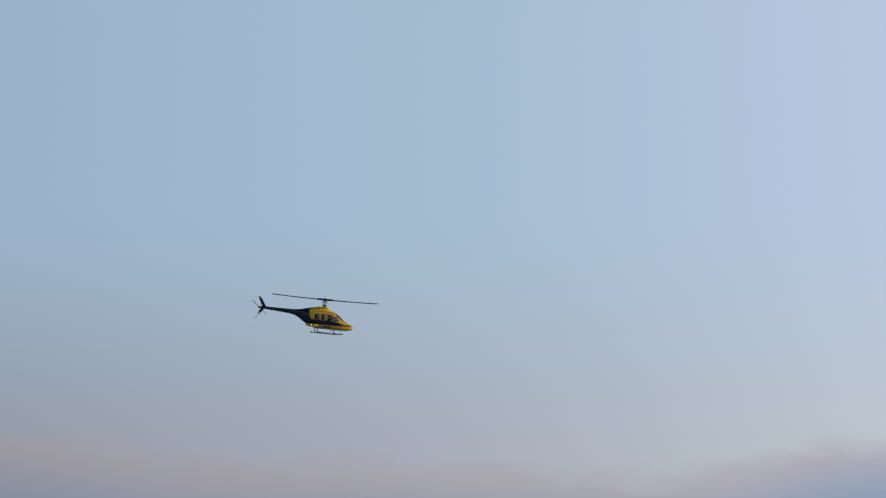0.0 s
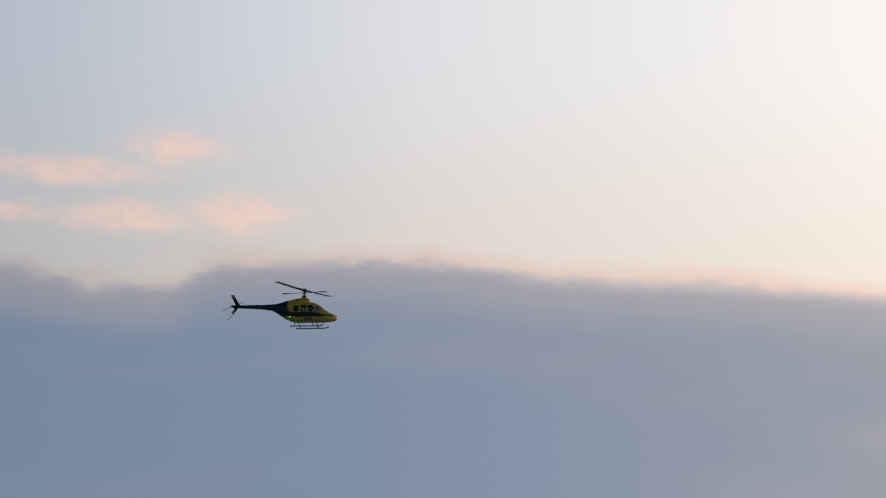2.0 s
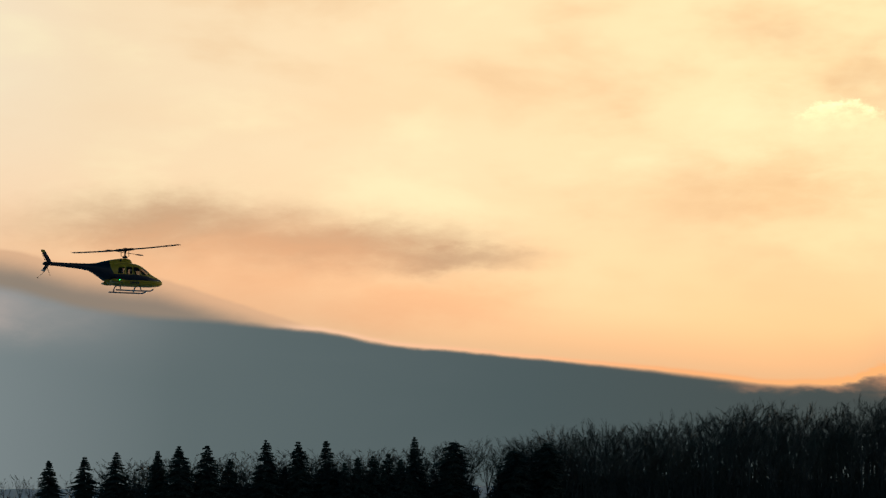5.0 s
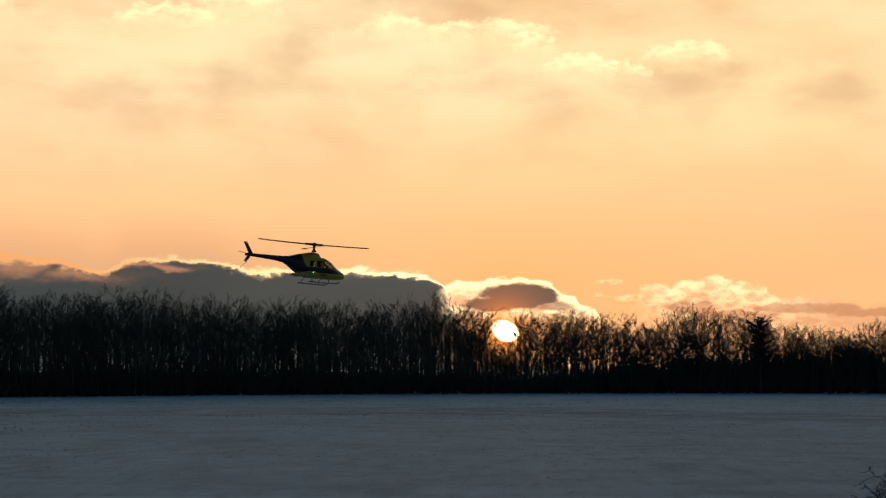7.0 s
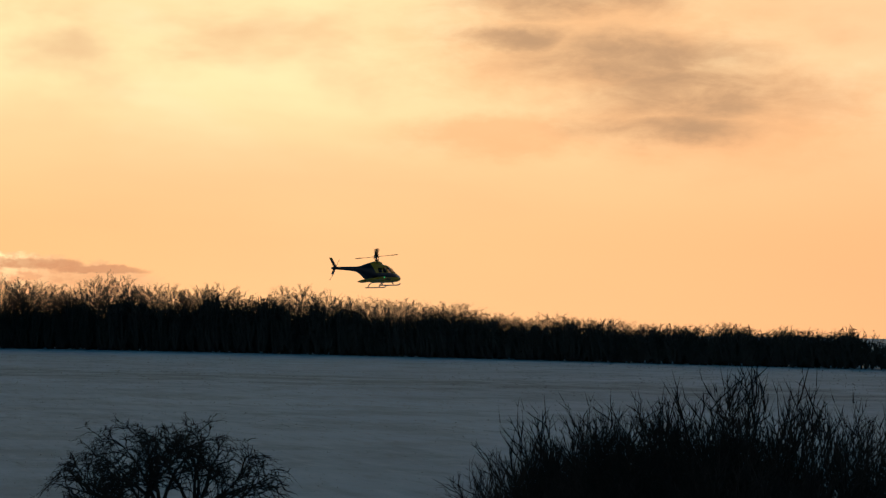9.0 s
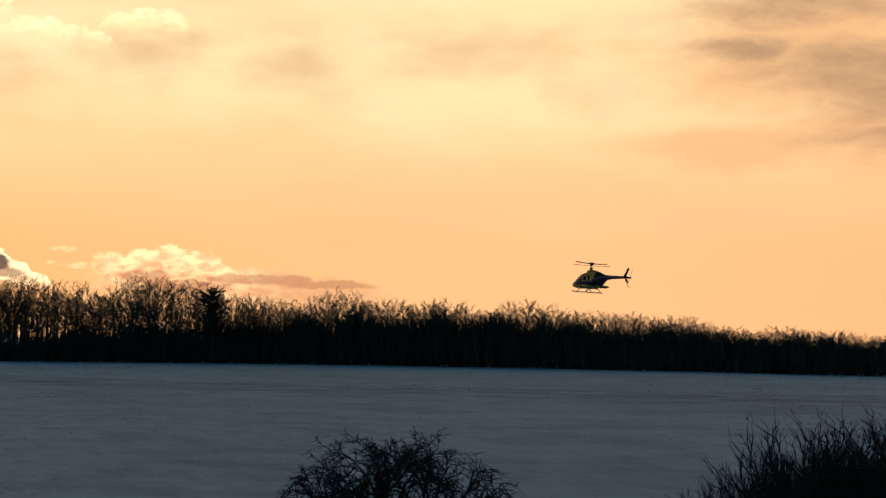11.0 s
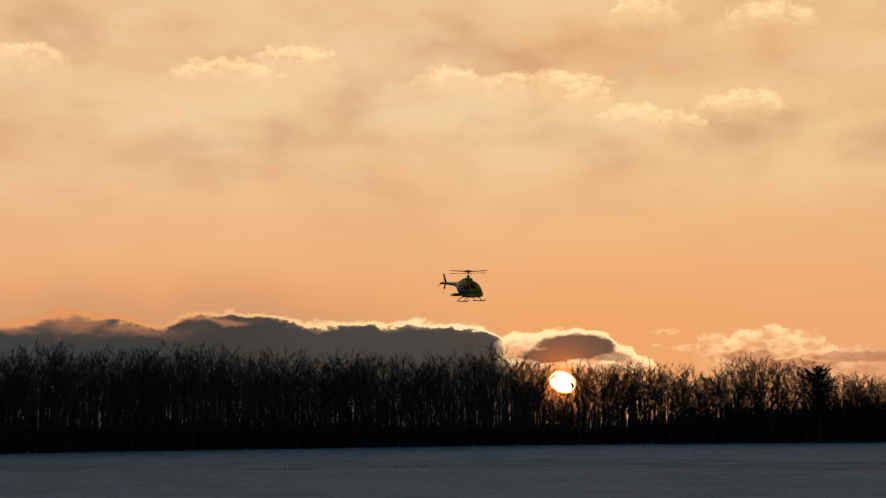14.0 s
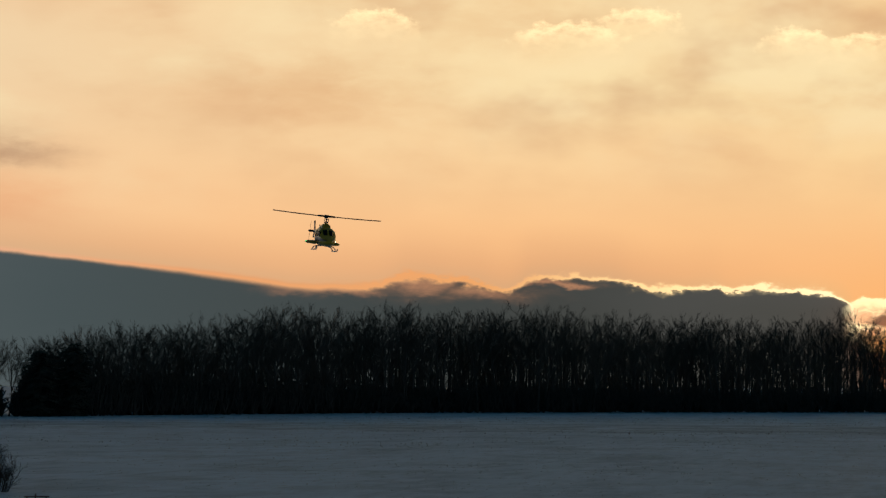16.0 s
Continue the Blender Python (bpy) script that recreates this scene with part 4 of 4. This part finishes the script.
def hull_mesh():
    """The shell, with its window openings cut through."""
    xs = [h[0] for h in HULL]
    fine = [xs[0]]
    for a, b in zip(xs, xs[1:]):
        n = max(1, round((a - b) / 0.011)) if -0.15 < a < 0.36 else 2
        fine += [a + (b - a) * (k + 1) / n for k in range(n)]
    sides = 80

    def cut(x, ang):
        if 0.203 < x < 0.300 and (59 < ang < 86 or 94 < ang < 121):
            return True
        z = skin(x, ang).z
        for x0, x1, z0, z1, lean in WINDOWS:
            v = (z - z0) / (z1 - z0)
            u = (x - lean * v - x0) / (x1 - x0)
            if 0.03 < u < 0.97 and 0.03 < v < 0.97:
                return True
        return False

    bm = bmesh.new()
    rows = [[bm.verts.new(skin(x, k * 360 / sides)) for k in range(sides)] for x in fine]
    for (xa, a), (xb, b) in zip(zip(fine, rows), list(zip(fine, rows))[1:]):
        for k in range(sides):
            if not cut((xa + xb) / 2, (k + 0.5) * 360 / sides):
                bm.faces.new((a[k], a[(k + 1) % sides], b[(k + 1) % sides], b[k]))
    bm.faces.new(rows[0][::-1])
    bm.faces.new(rows[-1])
    bmesh.ops.recalc_face_normals(bm, faces=bm.faces)
    return bm


def build_helicopter():
    craft = new("model_helicopter")
    tagged(craft, "navy and yellow radio-controlled scale helicopter in flight", "model helicopter")
    body = part("fuselage", hull_mesh(), PAINT, craft, "navy fuselage with yellow cabin top and belly")
    # two dark seats and the cabin floor, seen through the windows
    part("cabin_floor", slab([(-0.15, -0.1), (0.3, -0.085), (0.3, 0.085), (-0.15, 0.1)], 0.012, "z"), INK, body).location = (0, 0, -0.345)
    for y in (-0.055, 0.055):
        for x in (-0.06, 0.10):
            part("cabin_seat", slab([(x, -0.345), (x + 0.07, -0.345), (x + 0.07, -0.312), (x + 0.02, -0.308), (x + 0.005, -0.225), (x - 0.014, -0.225)], 0.07), INK, body).location = (0, y, 0)
    # engine cowling with its step to the cabin roof
    rings = []
    for x, top, half in ((0.085, -0.162, 0.03), (0.075, -0.135, 0.055), (0.055, -0.112, 0.068), (0.02, -0.103, 0.074), (-0.04, -0.104, 0.078), (-0.1, -0.113, 0.08),
                         (-0.17, -0.127, 0.078), (-0.25, -0.145, 0.066), (-0.33, -0.166, 0.045), (-0.39, -0.182, 0.02)):
        rings.append([Vector((x, -math.cos(radians(w)) * half, -0.2 + (top + 0.2) * math.sin(radians(w)) ** 0.8)) for w in range(0, 181, 15)])
    bm = loft(rings, False)
    part("cowling", bm, PAINT, body, "yellow engine cowling fading to navy")
    for side in (-1, 1):
        for x0, x1, z0, z1, lean in WINDOWS:
            part("side_window", pane(x0, x1, z0, z1, side, lean), GLASS, body, "dark tinted side window")
        # windscreen half
        rings = [[skin(x, w if side < 0 else 180 - w, o) for w in (58, 66, 74, 82, 87)] for x, o in ((0.198, 0.0015), (0.225, 0.0035), (0.255, 0.004), (0.285, 0.0035), (0.305, 0.0015))]
        part("windscreen", loft(rings, False), GLASS, body, "dark sloping windscreen half")
        # intake on the cowling
        part("air_intake", slab([(-0.085, -0.146), (-0.068, -0.146), (-0.066, -0.124), (-0.083, -0.124)], 0.012), INK, craft).location = (0, side * 0.074, 0)
        # stub wing with a position light at its end
        rings = []
        for s in range(6):
            y = 0.10 + 0.145 * s / 5
            c, h = 0.09 - 0.015 * s / 5, (0.027 - 0.004 * s / 5) * (1.0 if s < 5 else 0.6)
            rings.append([Vector((-0.135 + math.cos(w) * c - 0.01 * s / 5, side * y, -0.388 + math.sin(w) * h)) for w in (2 * math.pi * k / 16 for k in range(16))])
        part("stub_wing", loft(rings), PAINT, craft, "short yellow stub wing")
        bm = bmesh.new()
        bmesh.ops.create_uvsphere(bm, u_segments=14, v_segments=8, radius=0.0052)
        lamp = part("position_light", bm, GREEN_LIGHT if side < 0 else RED_LIGHT, craft, "glowing green position light" if side < 0 else "red position light")
        lamp.location = (-0.13, side * 0.247, -0.385)
        # landing skid
        skid = [(-0.15, side * 0.152, -0.494), (0.0, side * 0.152, -0.496), (0.2, side * 0.152, -0.496), (0.262, side * 0.152, -0.494), (0.29, side * 0.152, -0.484), (0.306, side * 0.152, -0.469)]
        part("skid", tube_bm(skid, 0.0085, 10), CHROME, craft, "thin silver landing skid")
        # registration bars on the belly flank
        x = 0.03
        for w in (0.012, 0.004, 0.016, 0.015, 0.016, 0.014):
            top, low, half = station(x)
            k = 0.66
            part("marking_bar", slab([(x, -0.408), (x + w, -0.408), (x + w, -0.385), (x, -0.385)], 0.003), INK, body).location = (0, side * (half * (1 - k ** 2.5) ** 0.4 + 0.002), 0)
            x += w + 0.007
        part("door_line", slab([(0.066, -0.40), (0.069, -0.40), (0.069, -0.20), (0.066, -0.20)], 0.0025), INK, body).location = (0, side * 0.1305, 0)
    for x in (-0.09, 0.155):
        arch = [(x, -0.152, -0.494), (x, -0.146, -0.472), (x, -0.118, -0.444), (x, -0.08, -0.432), (x, 0, -0.428), (x, 0.08, -0.432), (x, 0.118, -0.444), (x, 0.146, -0.472), (x, 0.152, -0.494)]
        part("cross_tube", tube_bm(arch, 0.0075, 8), CHROME, craft, "arched silver cross tube")
    # tail fin, its pale tip, ventral fin, tail rotor gearbox
    sharp(part("tail_fin", slab([(-0.875, -0.19), (-0.935, -0.19), (-1.01, -0.045), (-0.965, -0.045)], 0.016), NAVY, craft, "swept navy tail fin"))
    sharp(part("fin_tip", slab([(-0.9665, -0.05), (-0.951, -0.078), (-0.9945, -0.078), (-1.0095, -0.044), (-0.968, -0.044)], 0.02), YELLOW, craft, "yellow fin tip"))
    sharp(part("ventral_fin", slab([(-0.90, -0.215), (-0.95, -0.215), (-1.0, -0.29), (-0.962, -0.3)], 0.014), NAVY, craft, "navy ventral fin with pale end"))
    sharp(part("ventral_fin_tip", slab([(-0.948, -0.276), (-0.99, -0.27), (-1.001, -0.292), (-0.962, -0.302)], 0.017), BLADE_TIP, craft, "pale ventral fin tip"))
    part("gearbox", tube_bm([(-0.965, 0.012, -0.205), (-0.965, -0.02, -0.205), (-0.965, -0.055, -0.205)], 0.018, 12), STEEL, craft)
    part("tail_skid", tube_bm([(-0.955, 0, -0.29), (-1.0, 0, -0.335), (-1.04, 0, -0.37)], 0.0028, 6), STEEL, craft, "thin dark tail skid")
    bm = bmesh.new()
    bmesh.ops.create_uvsphere(bm, u_segments=10, v_segments=6, radius=0.008)
    part("skid_ball", bm, STEEL, craft).location = (-1.042, 0, -0.372)
    part("mast", tube_bm([(0, 0, -0.12), (0, 0, -0.06), (0, 0, 0.012)], 0.0095, 12), STEEL, craft, "steel rotor mast")
    part("swashplate", tube_bm([(0, 0, -0.098), (0, 0, -0.085), (0, 0, -0.078)], 0.03, 20), STEEL, craft)
    # main rotor: head, grips, blades, flybar
    rotor = part("main_rotor", tube_bm([(0, 0, -0.02), (0, 0, 0.0), (0, 0, 0.02)], 0.024, 16), STEEL, craft, "two-bladed main rotor with flybar")
    yoke = tube_bm([(-0.085, 0, 0), (-0.04, 0, 0), (0.04, 0, 0), (0.085, 0, 0)], 0.015, 12)
    part("rotor_head", yoke, STEEL, rotor)
    for s in (1, -1):
        grip = part("blade_grip", slab([(0.05, -0.022), (0.125, -0.018), (0.125, 0.018), (0.05, 0.022)], 0.026, "z"), STEEL, rotor)
        blade = part("blade", wing(0.79, 0.062, 0.011, 0.11, 5.0, 0.012), BLADE, rotor, "dark slender rotor blade")
        link = part("control_link", tube_bm([(0.03, 0.034, -0.08), (0.03, 0.034, -0.03), (0.03, 0.034, 0.004)], 0.004, 6), STEEL, rotor)
        arm = part("flybar_rod", tube_bm([(0, 0.01, -0.035), (0, 0.2, -0.035), (0, 0.33, -0.035)], 0.0034, 6), STEEL, rotor)
        pad = part("paddle", slab([(-0.024, 0.225), (0.024, 0.225), (0.022, 0.325), (-0.022, 0.325)], 0.009, "z"), BLADE, rotor, "flat flybar paddle")
        pad.location = (0, 0, -0.035)
        if s < 0:
            for ob in (grip, blade, link, arm, pad):
                ob.matrix_basis = pose(0, 0, 0, 0, 0, 180) @ ob.matrix_basis
    tail = part("tail_rotor", tube_bm([(0, 0.012, 0), (0, 0, 0), (0, -0.02, 0)], 0.016, 12), STEEL, craft, "small two-bladed tail rotor")
    tail.location = (-0.965, -0.062, -0.205)
    for s in (1, -1):
        bl = part("tail_blade", wing(0.135, 0.0075, 0.003, 0.015, 8.0), BLADE, tail)
        tip = part("blade_tip", wing(0.152, 0.008, 0.0032, 0.135, 0.0), BLADE, tail)
        for ob in (bl, tip):
            ob.matrix_basis = pose(0, 0, 0, 90, 0, 0) if s > 0 else pose(0, 0, 0, 90, 180, 0)
    return craft, rotor, tail


def build_bench():
    """A low weathered plank seat out on the snow."""
    bench = new("wooden_bench")
    for y in (-0.13, 0.0, 0.13):
        sharp(part("seat_plank", slab([(-0.6, y - 0.055), (0.6, y - 0.055), (0.6, y + 0.055), (-0.6, y + 0.055)], 0.045, "z"), PLANK, bench)).location = (0, 0, 0.47)
    for x in (-0.45, 0.45):
        sharp(part("leg", slab([(-0.17, 0.0), (0.17, 0.0), (0.13, 0.448), (-0.13, 0.448)], 0.09, "x"), PLANK, bench)).location = (x, 0, -0.02)
    sharp(part("post", slab([(-0.04, 0.0), (0.04, 0.0), (0.035, 0.62), (-0.035, 0.62)], 0.07, "x"), PLANK, bench)).location = (-0.05, 0.23, -0.02)
    p = compass(-22.4, 0, 107)
    bench.matrix_basis = pose(p.x, p.y, 0.02, 0, 0, 22.4)
    tagged(bench, "low weathered wooden bench standing in the snow", "bench")


build_bench()
craft, rotor, tail = build_helicopter()

# seconds, place of the rotor head, heading (0 = +x, anticlockwise), nose up, right side down
FLIGHT = (
    (0, -30.605, -9.204, 13.286, 98.6, -6.8, 12.5),
    (0.5, -31.347, -4.835, 12.318, 78.7, -4.8, 9.4),
    (1, -30.555, -0.241, 11.505, 69.3, -1.9, 4.8),
    (1.5, -29.561, 4.249, 10.933, 63.1, -1.0, 1.2),
    (2, -27.715, 8.451, 10.378, 58.8, -0.3, 1.1),
    (2.5, -25.128, 12.360, 9.919, 54.3, -1.4, 6.7),
    (3, -22.782, 15.797, 9.507, 53.2, 0.4, 4.1),
    (3.5, -20.544, 18.496, 9.185, 52.6, 0.8, 2.8),
    (4, -18.429, 20.080, 8.995, 51.6, 0.8, 1.2),
    (4.5, -16.302, 21.092, 8.870, 50.3, 0.3, -0.0),
    (5, -14.025, 22.076, 8.739, 48.7, -0.5, -0.5),
    (5.5, -11.460, 23.572, 8.533, 46.9, -1.7, 0.2),
    (6, -8.706, 25.506, 8.267, 42.2, -4.9, 4.0),
    (6.5, -5.435, 25.778, 7.818, 37.6, -4.3, 0.2),
    (7, -2.433, 28.172, 7.540, 33.9, -3.3, -1.2),
    (7.5, 0.959, 30.049, 7.258, 27.3, -3.2, -3.5),
    (8, 4.237, 30.517, 7.043, 25.7, 0.3, -6.6),
    (8.5, 7.199, 31.493, 7.068, 24.0, 1.6, -7.8),
    (9, 9.717, 32.388, 7.079, 28.8, 2.2, -7.0),
    (9.5, 11.341, 33.203, 7.078, 42.8, 2.8, -4.3),
    (10, 12.058, 34.064, 7.094, 63.2, 3.2, -1.1),
    (10.5, 11.858, 35.094, 7.153, 87.4, 3.4, 1.3),
    (11, 10.728, 36.418, 7.283, 112.6, 3.0, 1.7),
    (11.5, 9.130, 37.931, 7.457, 174.8, 1.3, -0.9),
    (12, 6.876, 37.919, 7.694, 189.0, 1.7, -2.9),
    (12.5, 4.699, 38.739, 8.005, 222.1, 1.2, -2.5),
    (13, 2.447, 37.973, 8.215, 256.7, 0.5, -1.1),
    (13.5, 0.390, 37.278, 8.362, 279.4, -1.3, 0.0),
    (14, -1.529, 36.695, 8.419, 297.8, -3.6, 2.5),
    (14.5, -3.385, 35.777, 8.410, 292.7, -6.8, 6.1),
    (15, -5.104, 33.914, 8.308, 295.8, -4.8, 3.6),
    (15.5, -6.842, 32.591, 8.318, 294.6, -2.3, -2.4),
    (16, -8.300, 30.884, 8.393, 295.2, -3.2, -5.3),
)
# seconds and the angle of the main blades on the craft
BLADES = ((0, 8), (0.5, 62), (1, 128), (1.5, 108), (2, 78), (2.5, 44), (3, 4), (5.5, 66), (6, 37), (6.5, 12), (7, 178), (7.5, 160), (8, 160), (8.5, 116),
          (11, 122), (11.5, 56), (12, 108), (12.5, 82), (13, 42), (13.5, 152), (14, 176), (14.5, 130), (15, 108), (15.5, 54), (16, 78))


def motions():
    walk(craft, [(t, pose(x, y, z) @ pose(0, 0, 0, 0, 0, h) @ pose(0, 0, 0, 0, -p, 0) @ pose(0, 0, 0, r, 0, 0)) for t, x, y, z, h, p, r in FLIGHT])

    # unrolled angle of the blades, some three turns in half a second
    marks, last = [], None
    for t, want in BLADES:
        if last is not None:
            aim = last[1] + 2400.0 * (t - last[0])
            want += 180.0 * round((aim - want) / 180.0)
        last = (t, want)
        marks.append(last)
    rows = []
    for k in range(frame(16.0)):
        t = k / FPS
        rows.append((t, pose(0, 0, 0, 0, 0, along(marks, t))))
    walk(rotor, rows)
    walk(tail, [(k / FPS, pose(-0.965, -0.062, -0.205, 0, 40 + 77 * k, 0)) for k in range(frame(16.0))])


motions()
